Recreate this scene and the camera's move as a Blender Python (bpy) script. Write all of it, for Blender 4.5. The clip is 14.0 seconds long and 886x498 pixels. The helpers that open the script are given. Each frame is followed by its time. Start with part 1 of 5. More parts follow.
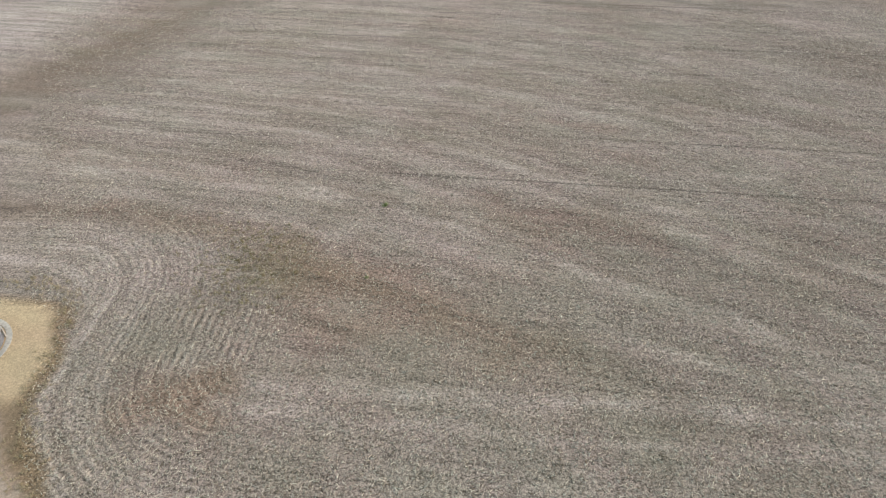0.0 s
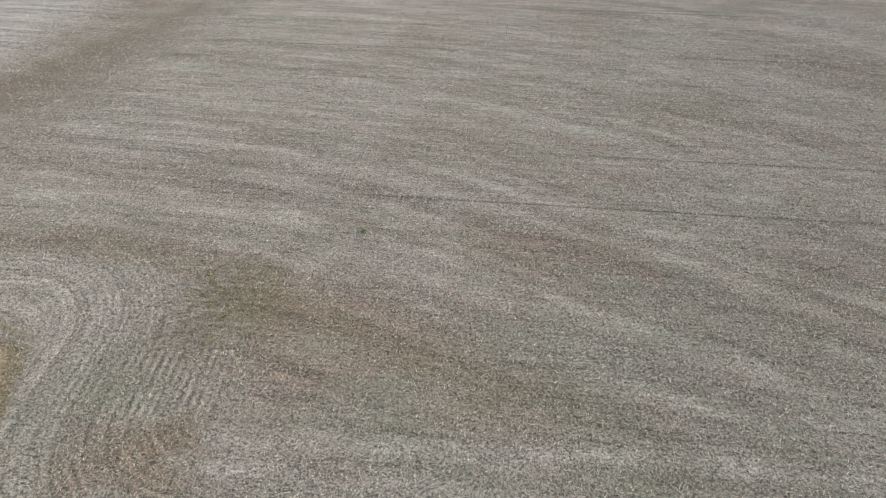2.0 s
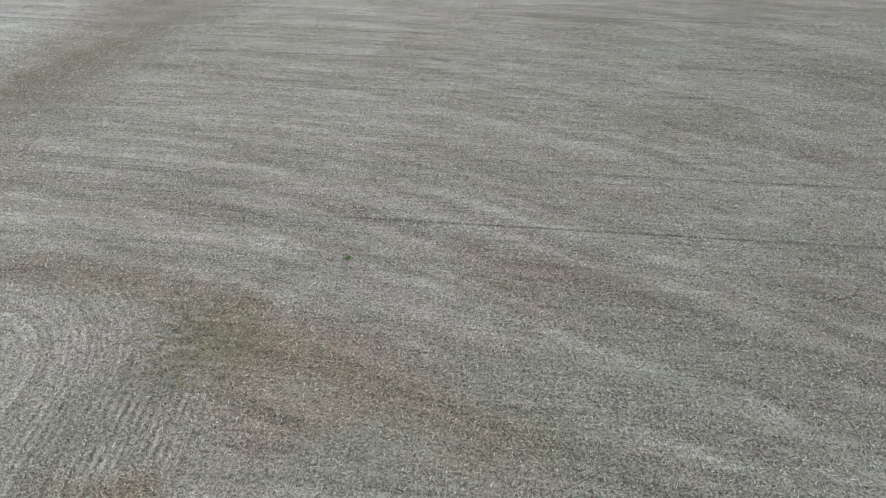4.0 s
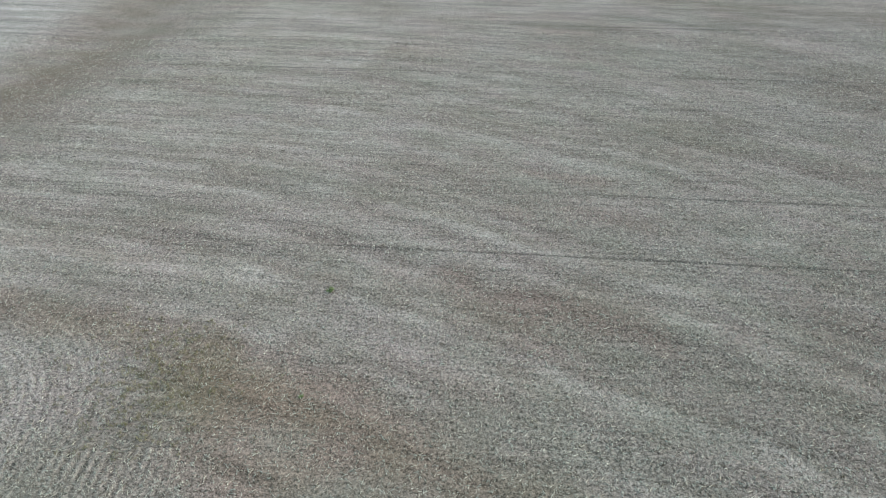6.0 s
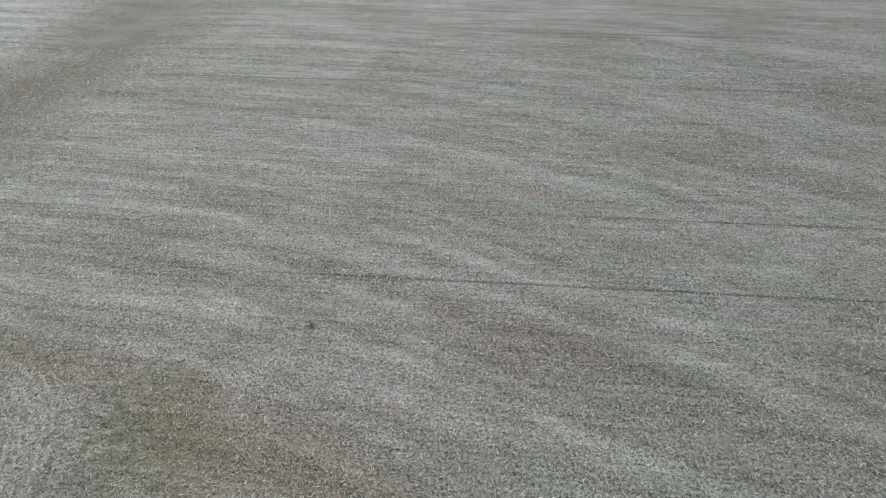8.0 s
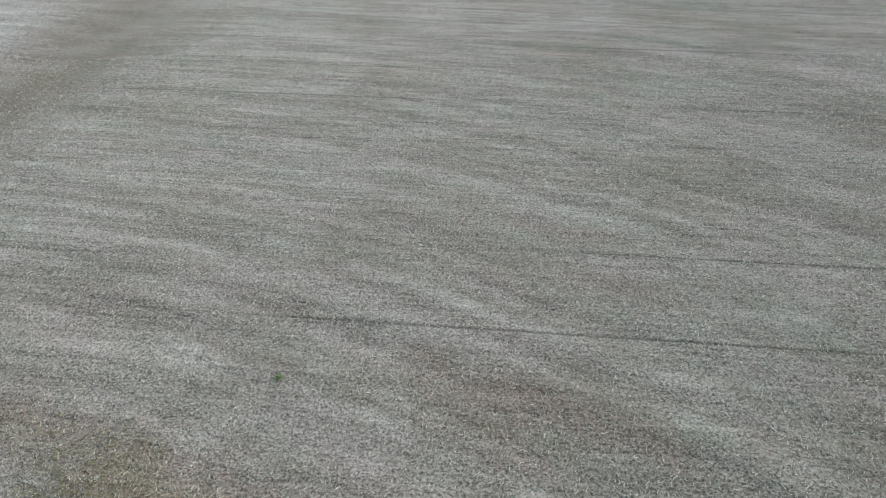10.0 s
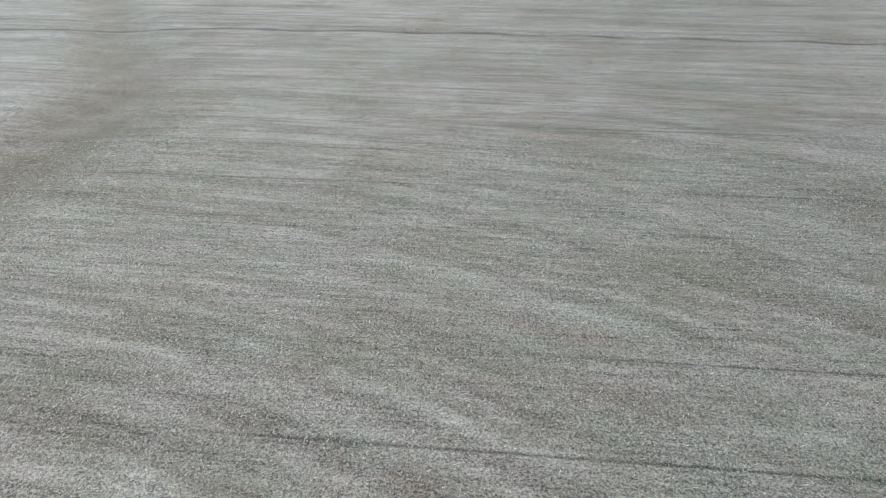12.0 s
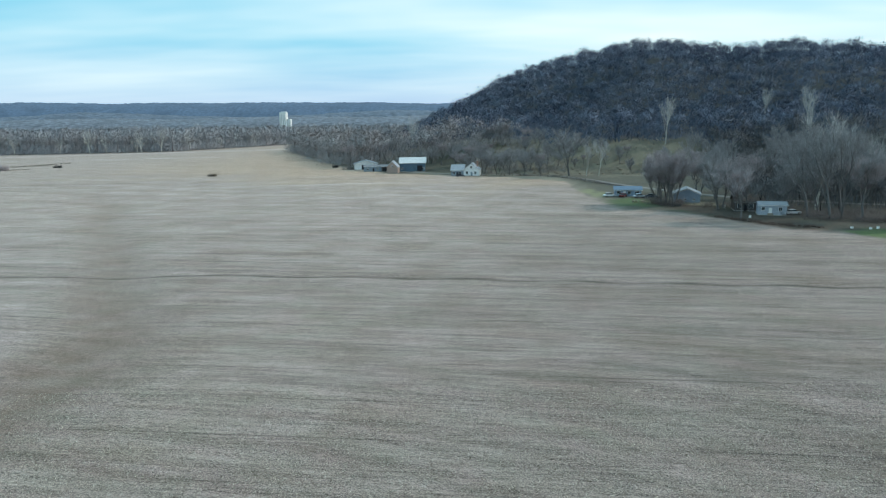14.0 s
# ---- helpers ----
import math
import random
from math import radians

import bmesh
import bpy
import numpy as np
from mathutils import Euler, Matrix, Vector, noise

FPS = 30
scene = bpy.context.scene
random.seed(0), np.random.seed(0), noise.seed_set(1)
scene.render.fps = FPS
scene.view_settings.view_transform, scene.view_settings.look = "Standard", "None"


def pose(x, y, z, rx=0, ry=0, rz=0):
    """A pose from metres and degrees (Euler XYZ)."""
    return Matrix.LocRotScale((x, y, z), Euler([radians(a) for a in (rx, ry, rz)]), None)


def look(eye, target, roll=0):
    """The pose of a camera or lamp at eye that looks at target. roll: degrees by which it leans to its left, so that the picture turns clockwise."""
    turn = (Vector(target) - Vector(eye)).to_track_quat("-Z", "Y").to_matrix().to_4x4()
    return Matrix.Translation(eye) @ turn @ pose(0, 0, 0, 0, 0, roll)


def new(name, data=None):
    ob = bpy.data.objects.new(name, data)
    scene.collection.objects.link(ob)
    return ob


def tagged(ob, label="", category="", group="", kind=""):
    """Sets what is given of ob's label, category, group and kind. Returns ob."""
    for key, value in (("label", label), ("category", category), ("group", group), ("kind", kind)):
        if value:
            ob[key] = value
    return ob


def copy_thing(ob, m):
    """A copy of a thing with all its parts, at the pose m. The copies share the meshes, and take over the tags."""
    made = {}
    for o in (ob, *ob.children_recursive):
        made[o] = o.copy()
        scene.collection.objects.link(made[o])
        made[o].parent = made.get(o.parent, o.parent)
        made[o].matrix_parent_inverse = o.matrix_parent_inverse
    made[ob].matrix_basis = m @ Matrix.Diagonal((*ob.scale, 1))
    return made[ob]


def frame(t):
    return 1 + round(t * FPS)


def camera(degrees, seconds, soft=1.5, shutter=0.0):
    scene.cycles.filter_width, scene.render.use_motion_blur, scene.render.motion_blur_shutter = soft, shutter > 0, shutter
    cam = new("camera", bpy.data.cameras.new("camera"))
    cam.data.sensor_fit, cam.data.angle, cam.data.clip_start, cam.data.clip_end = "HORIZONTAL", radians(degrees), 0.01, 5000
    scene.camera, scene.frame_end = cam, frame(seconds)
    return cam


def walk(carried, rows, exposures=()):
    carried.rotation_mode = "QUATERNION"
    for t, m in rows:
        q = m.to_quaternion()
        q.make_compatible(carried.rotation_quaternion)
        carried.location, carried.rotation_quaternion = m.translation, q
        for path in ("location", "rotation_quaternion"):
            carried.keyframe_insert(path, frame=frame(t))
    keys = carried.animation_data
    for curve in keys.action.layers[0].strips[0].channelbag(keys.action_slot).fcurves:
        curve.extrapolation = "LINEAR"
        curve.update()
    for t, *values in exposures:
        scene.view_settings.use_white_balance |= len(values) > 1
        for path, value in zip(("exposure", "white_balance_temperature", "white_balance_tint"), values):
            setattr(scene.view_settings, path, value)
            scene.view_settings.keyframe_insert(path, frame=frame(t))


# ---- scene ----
cam = camera(66.4, 14.0, soft=1.2)
PATH = [
    (0, (-1.581, -24.294, 28.562), (-1.67, -22.687, 27.375), -0.6),
    (0.5, (-1.461, -23.343, 28.549), (-1.54, -21.735, 27.362), -0.5),
    (1, (-1.354, -22.406, 28.529), (-1.423, -20.798, 27.341), -0.4),
    (1.5, (-1.242, -21.544, 28.518), (-1.305, -19.937, 27.328), -0.4),
    (2, (-1.107, -20.637, 28.493), (-1.167, -19.03, 27.304), -0.4),
    (2.5, (-1.006, -19.726, 28.468), (-1.064, -18.119, 27.279), -0.4),
    (3, (-0.934, -18.897, 28.444), (-0.99, -17.291, 27.254), -0.4),
    (3.2, (-0.896, -18.562, 28.43), (-0.951, -16.955, 27.24), -0.3),
    (5.3, (-0.341, -14.988, 27.929), (-0.392, -13.374, 26.749), -0.9),
    (5.5, (-0.293, -14.634, 27.914), (-0.343, -13.019, 26.735), -0.9),
    (6, (-0.17, -13.755, 27.878), (-0.218, -12.139, 26.7), -1.0),
    (6.5, (-0.072, -12.931, 27.838), (-0.118, -11.316, 26.659), -1.0),
    (7, (0.015, -12.072, 27.791), (-0.028, -10.456, 26.613), -1.0),
    (7.5, (0.096, -11.198, 27.753), (0.056, -9.582, 26.575), -0.9),
    (8, (0.188, -10.218, 27.725), (0.149, -8.603, 26.545), -1.0),
    (8.2, (0.254, -9.783, 27.714), (0.216, -8.169, 26.534), -1.0),
    (10.3, (1.391, -5.104, 27.323), (1.346, -3.485, 26.151), -0.5),
    (10.5, (1.477, -4.691, 27.316), (1.43, -3.073, 26.142), -0.5),
    (11, (1.657, -3.676, 27.31), (1.611, -2.058, 26.136), -0.6),
    (11.5, (1.846, -2.629, 27.324), (1.8, -0.994, 26.173), -0.6),
    (12, (2.095, -1.519, 27.338), (2.045, 0.206, 26.326), -0.7),
    (12.5, (2.286, -0.405, 27.366), (2.236, 1.402, 26.512), -0.8),
    (13, (2.411, 0.537, 27.39), (2.364, 2.413, 26.698), -0.7),
    (13.5, (2.447, 1.342, 27.429), (2.406, 3.269, 26.894), -0.7),
    (14, (2.482, 2.161, 27.491), (2.447, 4.126, 27.122), -0.8),
]
walk(cam, [(t, look(eye, aim, roll)) for t, eye, aim, roll in PATH],
     exposures=[(0.0, -0.26, 8050, 28), (1.5, -0.27, 7800, 25), (3.0, -0.29, 7350, 21), (5.5, -0.29, 6900, 17), (11.0, -0.31, 6850, 17), (11.5, -0.27, 6850, 17), (12.0, -0.16, 6820, 17), (12.5, -0.27, 6800, 16), (13.0, -0.33, 6780, 16), (13.5, -0.30, 6700, 14), (14.0, -0.51, 6600, 12)])

# ---- sky and sun: low sun ahead and to the right, behind thin cloud ----
SUN_AZ, SUN_EL = radians(70), radians(32)      # azimuth clockwise from +y
world = bpy.data.worlds.new("world")
scene.world = world
world.use_nodes = True


class Nodes:
    """Small wrapper to write node trees shortly."""

    def __init__(self, tree):
        self.tree = tree
        tree.nodes.clear()

    def add(self, kind, props=None, **inputs):
        n = self.tree.nodes.new(kind)
        for k, v in (props or {}).items():
            setattr(n, k, v)
        for k, v in inputs.items():
            self.put(n, k.replace("_", " "), v)
        return n

    def put(self, n, key, v):
        sock = n.inputs[int(key[1:])] if key[0] == "i" and key[1:].isdigit() else n.inputs[key]
        if isinstance(v, bpy.types.NodeSocket):
            self.tree.links.new(v, sock)
        else:
            sock.default_value = v

    def math(self, op, a, b=0.0, c=0.0, clamp=False):
        n = self.add("ShaderNodeMath", {"operation": op, "use_clamp": clamp}, i0=a, i1=b, i2=c)
        return n.outputs[0]

    def mix(self, f, a, b, mode="MIX"):
        n = self.add("ShaderNodeMix", {"data_type": "RGBA", "blend_type": mode})
        for i, v in ((0, f), (6, a), (7, b)):
            if isinstance(v, bpy.types.NodeSocket):
                self.tree.links.new(v, n.inputs[i])
            else:
                n.inputs[i].default_value = v if i == 0 else (*v[:3], 1)
        return n.outputs[2]

    def ramp(self, f, *stops):
        n = self.add("ShaderNodeValToRGB", Fac=f)
        els = n.color_ramp.elements
        while len(els) < len(stops):
            els.new(0.5)
        for e, (p, c) in zip(els, stops):
            e.position = p
            e.color = (c, c, c, 1) if isinstance(c, (int, float)) else (*c, 1)
        return n.outputs[0]

    def noise(self, vec, scale, detail=3.0, rough=0.55, out=0):
        return self.add("ShaderNodeTexNoise", None, Vector=vec, Scale=scale, Detail=detail, Roughness=rough).outputs[out]


w = Nodes(world.node_tree)
sky = w.add("ShaderNodeTexSky", {"sky_type": "NISHITA", "sun_disc": False, "sun_elevation": SUN_EL,
                                 "sun_rotation": SUN_AZ, "air_density": 1.2, "dust_density": 1.0, "ozone_density": 1.5})
coord = w.add("ShaderNodeTexCoord").outputs["Generated"]
sep = w.add("ShaderNodeSeparateXYZ", None, Vector=coord)
up = w.math("MAXIMUM", w.math("ADD", sep.outputs[2], 0.10), 0.03)
flat = w.add("ShaderNodeCombineXYZ", None, X=w.math("DIVIDE", sep.outputs[0], up), Y=w.math("DIVIDE", sep.outputs[1], up), Z=0.0).outputs[0]
stretch = w.add("ShaderNodeMapping", None, Vector=flat, Scale=(0.55, 1.0, 1.0), Location=(2.3, 1.15, 0.0)).outputs[0]
c1 = w.noise(stretch, 0.42, 4.0, 0.5)
cover = w.ramp(c1, (0.36, 0.0), (0.66, 1.0))
cover = w.math("MULTIPLY", cover, w.ramp(sep.outputs[2], (0.02, 0.3), (0.11, 1.0)))
blue = w.mix(w.ramp(sep.outputs[2], (0.02, 0.0), (0.12, 1.0)), (8.2, 11.6, 15.6), (3.0, 10.8, 14.6))
cloud = w.mix(cover, blue, (15.2, 18.2, 18.5))
skymix = w.mix(0.82, sky.outputs[0], cloud)
bg = w.add("ShaderNodeBackground", None, Color=skymix, Strength=0.10)
w.add("ShaderNodeOutputWorld", None, Surface=bg.outputs[0])

sun_data = bpy.data.lights.new("sun", "SUN")
sun_data.energy, sun_data.angle, sun_data.color = 2.9, radians(3), (1.0, 0.95, 0.86)
sun = new("sun", sun_data)
sun.matrix_world = look((0, 0, 0), (-math.sin(SUN_AZ) * math.cos(SUN_EL), -math.cos(SUN_AZ) * math.cos(SUN_EL), -math.sin(SUN_EL)))

# ---- relief of the land ----


def smooth(a, b, x):
    t = np.clip((x - a) / (b - a), 0, 1)
    return t * t * (3 - 2 * t)


def wave(x, y, s, seed):
    """Cheap smooth variation in -1..1 from summed sines."""
    r = np.random.RandomState(seed)
    v = 0
    for _ in range(6):
        a, k, p = r.uniform(0, 6.283), r.uniform(0.6, 1.7) / s, r.uniform(0, 6.283)
        v = v + np.sin((x * math.cos(a) + y * math.sin(a)) * k * 6.283 + p)
    return v / 3.2


CREST_X = (-300, -150, -45, -26, -1, 30, 60, 88, 115, 141, 176, 215, 304, 382, 900)
CREST_H = (0, 8, 20, 24, 32, 45, 61, 71, 78, 85, 90, 84, 81, 74, 60)


def foot(x):
    """Line, in y, along which the hill begins."""
    return np.interp(x, (-200, -40, 60, 150, 320, 900), (560, 470, 440, 400, 330, 300))


TERRACE = (-83, -46, -7, 30, 70, 140), (124.5, 124.8, 120.8, 115.9, 110.6, 98)
WATERWAY = (20, 38, 50, 61, 73, 90, 102, 124, 153, 207, 228, 275, 323), (-56, -50, -46.5, -43.5, -42, -44, -50, -60, -76, -106, -113, -146, -180)


def land(x, y):
    """Height of the ground."""
    x, y = np.asarray(x, float), np.asarray(y, float)
    f = foot(x)
    crest = np.interp(x, CREST_X, CREST_H)
    rise = 16 * smooth(-90, 30, x) * smooth(f - 80, f, y)
    hill = np.maximum(crest - 16, 0) * smooth(f - 10, f + 310, y) * (1 - 0.35 * smooth(f + 400, f + 1400, y))
    rough = wave(x, y, 120, 5) * 4 * smooth(f, f + 120, y) * smooth(-90, 60, x)
    # shallow grassed waterway that crosses the field
    c = np.interp(y, *WATERWAY)
    d = (x - c) / np.interp(y, (20, 140, 300), (9, 7, 12))
    swale = -0.55 * np.exp(-d * d) * smooth(12, 45, y) * (1 - smooth(250, 330, y))
    # furrow of an old terrace line
    t = y - np.interp(x, *TERRACE)
    step = -0.28 * np.exp(-(t / 0.7) ** 2) + 0.16 * np.exp(-((t - 1.6) / 1.0) ** 2)
    step = step * smooth(-130, -90, x) * (1 - smooth(120, 150, x))
    return rise + hill + rough + swale + step


def axis(lo, hi, inner, step, mid, midstep, growth):
    """Coordinates, fine in the middle and coarser outwards."""
    out = list(np.arange(inner[0], inner[1], step))
    s, v = step, out[-1]
    while v < hi:
        s = min(s * growth, midstep) if v < mid[1] else s * 1.06
        v += s
        out.append(v)
    s, v = step, out[0]
    while v > lo:
        s = min(s * growth, midstep) if v > mid[0] else s * 1.06
        v -= s
        out.insert(0, v)
    return np.array(out)


gx = axis(-4500, 4500, (-38, 34), 0.46, (-110, 130), 1.6, 1.05)
gy = axis(-3000, 4800, (-9, 54), 0.46, (-20, 440), 2.4, 1.03)
GX, GY = np.meshgrid(gx, gy)
GZ = land(GX, GY)


def pad_depth(x, y):
    """How far a place lies inside the bare pad at the field's side."""
    side = np.interp(y, (-14, -9, -5.7, -4.4, -2.7, -0.5, 2.5, 4, 5.6, 7.1, 8), (-15, -18.6, -22.0, -23.1, -24.2, -25.1, -25.5, -25.8, -26.3, -27.0, -27.8)) - x
    return -np.log(np.exp(np.clip(-side, -40, 40)) + np.exp(np.clip(-(8.3 - y) * 1.3, -40, 40)))


def turning(x, y):
    """Row coordinate of the passes that swing round the pad, and where they hold."""
    ring = np.hypot(x + 14.5, y - 2.5)
    bend = np.hypot(np.maximum(x + 31, 0), y - 8)
    v = np.where(y < 2.5, ring, np.where(y < 8, -14.5 - x, 16.5 - bend))
    edge = np.where(y < 2.5, np.where(x < -14.5, v + 0.3, -1.0 - 0.6 * (x + 14.5)), np.where(y < 8, v + 1.5, 13.0 - bend + 0.2 * np.minimum(x + 18, 0)))
    return v, smooth(-0.8, 0.8, edge + 0.9 * wave(x, y, 8, 9))


def slanting(x, y):
    """Coordinate across the older wheel tracks, which cross the rows at a slant near the pad and run with them far off."""
    drop = np.interp(x, (-90, -60, -40, -25, -18, -9, 0, 8, 15.3, 19, 27, 60, 90), (-22, -17.5, -13.4, -9.6, -7.9, -4.5, 0, 4.6, 8.2, 11.1, 16, 36, 48))
    k = 1 - smooth(30, 100, y)
    return y + drop * k + 0.12 * x * (1 - k)


def soil_and_light_colour(x, y):
    """Colour of soil, straw and grass over the land, with some light and shade painted in."""
    def lay(col, new_col, m):
        return col + (np.array(new_col) - col) * np.clip(m, 0, 1)[..., None]

    n1, n2, n3 = wave(x, y, 22, 1), wave(x, y, 7, 2), wave(x, (y + 0.21 * x) * 6, 34, 3)
    n4, n5 = wave(x, y, 70, 4), wave(x * 0.5, y, 3.2, 6)
    col = np.ones((*x.shape, 3)) * (0.275, 0.250, 0.222)
    col = lay(col, (0.325, 0.305, 0.275), 0.45 + 0.2 * n3)
    col = lay(col, (0.215, 0.188, 0.155), 0.25 + 0.35 * n1 + 0.15 * n2)
    col = lay(col, (0.245, 0.255, 0.20), 0.18 * n4 + 0.12 * n5)
    # reddish bare patches
    for px, py, a, b, m in ((3.5, 18.4, 10, 3.2, 0.6), (-8, 9.5, 6.5, 4.5, 0.5), (-11.5, 7.5, 5, 6, 0.4), (-23, 17, 8, 2.0, 0.6), (-17.5, -0.5, 4.5, 2.2, 0.35), (9, 28.5, 7, 1.4, 0.3), (7.5, 34.5, 5, 1.0, 0.45), (-3, 12.5, 8, 2.0, 0.3), (-19, 0.5, 4, 3, 0.45), (-13, 13, 4, 3.5, 0.3)):
        d = ((x - px) / a) ** 2 + ((y - py + 0.22 * (x - px)) / b) ** 2 + 0.6 * n2 + 0.55 * n5
        col = lay(col, (0.22, 0.145, 0.108), 0.62 * m * (1 - smooth(-0.2, 1.5, d)))
    # light falloff towards the right, painted as darker soil
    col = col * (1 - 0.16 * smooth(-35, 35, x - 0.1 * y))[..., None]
    # rough green-brown clump of weeds beside the turning rows
    d = ((x + 14.5) / 2.2) ** 2 + ((y - 12.8) / 3.4) ** 2 + 0.5 * n5
    col = lay(col, (0.16, 0.135, 0.075), 0.4 * (1 - smooth(-0.1, 1.5, d)))
    t = slanting(x, y) - 0.9 * n2
    col = lay(col, (0.190, 0.148, 0.105), 0.75 * np.exp(-((t - 5.5) / 3.0) ** 2) * smooth(-20, -15, x) * (1 - smooth(-2, 9, x)) * (0.75 + 0.4 * n5))
    d = ((x + 21.5) / 5) ** 2 + ((y - 4.5) / 4) ** 2 + 0.5 * n2
    col = lay(col, (0.215, 0.215, 0.175), 0.5 * (1 - smooth(0.0, 1.6, d)))
    # pale wheel tracks with scattered straw, in a family that flattens outwards
    pale = (0.47, 0.445, 0.41)
    across = slanting(x, y)
    for v0, wd, m in ((15.6, 0.55, 0.62), (13.0, 0.4, 0.3), (17.6, 0.35, 0.35), (10.2, 0.5, 0.35), (20.3, 0.5, 0.35), (24.6, 0.5, 0.5), (27.1, 0.7, 0.5), (29.6, 0.5, 0.35), (33.0, 0.7, 0.45), (37.5, 0.6, 0.4), (42.4, 0.8, 0.45), (45.4, 0.5, 0.45), (50.3, 0.9, 0.4), (57, 1.0, 0.35)):
        t = across - v0 + 0.35 * n2
        hold = (0.55 + 0.65 * wave(x + 31 * v0, y, 14, 60 + int(v0)) + 0.2 * n5) * smooth(0.5, 4, y)
        col = lay(col, pale, 0.6 * m * np.exp(-(t / wd) ** 2) * hold)
        col = lay(col, (0.17, 0.145, 0.115), 0.5 * m * np.exp(-((t - 1.7 * wd) / (0.8 * wd)) ** 2) * smooth(0.5, 4, y))
    for x0, x1, yy, sl, wd, m in ((-15.8, 45, 1.2, -0.035, 0.5, 0.5), (-15, 45, -0.7, -0.055, 0.4, 0.35), (-38, -8, 21.5, -0.17, 0.6, 0.4)):
        t = y - yy - sl * (x + 16) + 0.3 * n2
        col = lay(col, pale, m * np.exp(-(t / wd) ** 2) * smooth(x0, x0 + 2, x) * (1 - smooth(x1 - 8, x1, x)) * (0.7 + 0.4 * n5))
    # arcs left where the machines turned
    v, turn = turning(x, y)
    for rr, wd, g, m in ((10.75, 0.22, pale, 0.75), (10.1, 0.22, (0.17, 0.14, 0.11), 0.4), (9.3, 0.25, pale, 0.35), (8.2, 0.25, pale, 0.3), (7.1, 0.22, (0.15, 0.125, 0.10), 0.5), (6.1, 0.20, (0.15, 0.125, 0.10), 0.5), (5.2, 0.2, (0.16, 0.135, 0.105), 0.35), (3.6, 0.3, pale, 0.25)):
        low = 1.0 if rr > 8 else (0.25 + 0.75 * (1 - smooth(2, 5, y)))
        col = lay(col, g, m * low * np.exp(-((v - rr + 0.2 * n5) / wd) ** 2) * turn * (0.7 + 0.4 * n2))
    d = ((x + 16.8) / 3.6) ** 2 + ((y - 0.2) / 2.6) ** 2 + 0.5 * n5
    col = lay(col, (0.20, 0.15, 0.105), 0.55 * (1 - smooth(0.1, 1.4, d)))
    d = ((x + 12.6) / 2.8) ** 2 + ((y + 0.2) / 1.1) ** 2 + 0.5 * n5
    col = lay(col, (0.37, 0.345, 0.31), 0.6 * (1 - smooth(0.2, 1.3, d)))
    t = y - np.interp(x, (-45, -36, -30, -24, -20), (18.7, 18.5, 18.2, 17.7, 16.4)) + 0.25 * n5
    col = lay(col, (0.18, 0.142, 0.105), 0.5 * np.exp(-(t / 1.7) ** 2) * (1 - smooth(-21, -16, x)))
    col = lay(col, (0.12, 0.10, 0.08), 0.6 * np.exp(-(t / 0.4) ** 2) * (1 - smooth(-30, -27, x)))
    t = y - np.interp(x, (-45, -36, -31, -28.5, -27), (12.5, 12.4, 11.6, 10.6, 9.2))
    col = lay(col, pale, 0.6 * np.exp(-(t / 0.45) ** 2) * (x < -27))
    # grassed waterway
    c = np.interp(y, *WATERWAY)
    d = (x - c + 1.5 * n2) / np.interp(y, (20, 45, 85, 110, 140, 300), (7.5, 8, 8.5, 6.5, 6, 8))
    col = lay(col, (0.40, 0.39, 0.365), 0.5 * (1 - 0.65 * smooth(75, 105, y)) * smooth(5, 14, c - x + 2 * n2) * smooth(20, 50, y) * (1 - smooth(150, 260, y)))
    col = lay(col, (0.172, 0.142, 0.110), (0.9 + 0.25 * n2) * np.interp(y, (40, 60, 102, 116, 140, 230), (0.8, 0.8, 0.62, 0.34, 0.34, 0.45)) * np.exp(-d * d) * smooth(12, 45, y) * (1 - smooth(230, 320, y)))
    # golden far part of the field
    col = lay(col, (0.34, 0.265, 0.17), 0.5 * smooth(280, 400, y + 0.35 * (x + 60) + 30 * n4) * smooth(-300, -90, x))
    # ditch and pale strips in the far field
    for ax, ay, bx, by, wd, g, m in ((-320.9, 470.2, -301.8, 490.7, 4.0, (0.10, 0.085, 0.06), 0.9), (-301.8, 490.7, -292.9, 522.7, 3.0, (0.12, 0.10, 0.07), 0.8), (-297.7, 436.2, -281.6, 451.6, 2.5, (0.17, 0.11, 0.08), 0.8), (-260, 312, -216, 324, 2.2, (0.12, 0.10, 0.08), 0.8), (-216, 324, -150, 331, 2.0, (0.12, 0.10, 0.08), 0.7), (-420, 640, -170, 760, 9.0, (0.47, 0.45, 0.42), 0.6), (-330, 560, -180, 600, 5.0, (0.46, 0.44, 0.41), 0.5), (-120, 300, -20, 318, 2.0, (0.45, 0.43, 0.40), 0.5)):
        t = np.clip(((x - ax) * (bx - ax) + (y - ay) * (by - ay)) / ((bx - ax) ** 2 + (by - ay) ** 2), 0, 1)
        d = np.hypot(x - ax - t * (bx - ax), y - ay - t * (by - ay))
        col = lay(col, g, m * np.exp(-(d / wd) ** 2))
    # bare pad
    d = pad_depth(x, y) + 0.3 * n2 + 0.35 * n5
    col = lay(col, (0.20, 0.145, 0.08), 0.75 * smooth(-0.1, 0.4, d))
    col = lay(col, (0.50, 0.417, 0.275), smooth(0.45, 1.0, d - 0.35 * (1 - smooth(0.5, 4.5, y))) * smooth(-2.0, 0.5, y + 0.5 * n2))
    col = lay(col, (0.42, 0.355, 0.29), smooth(1.2, 2.0, d) * (1 - smooth(-2.8, -1.0, y)))
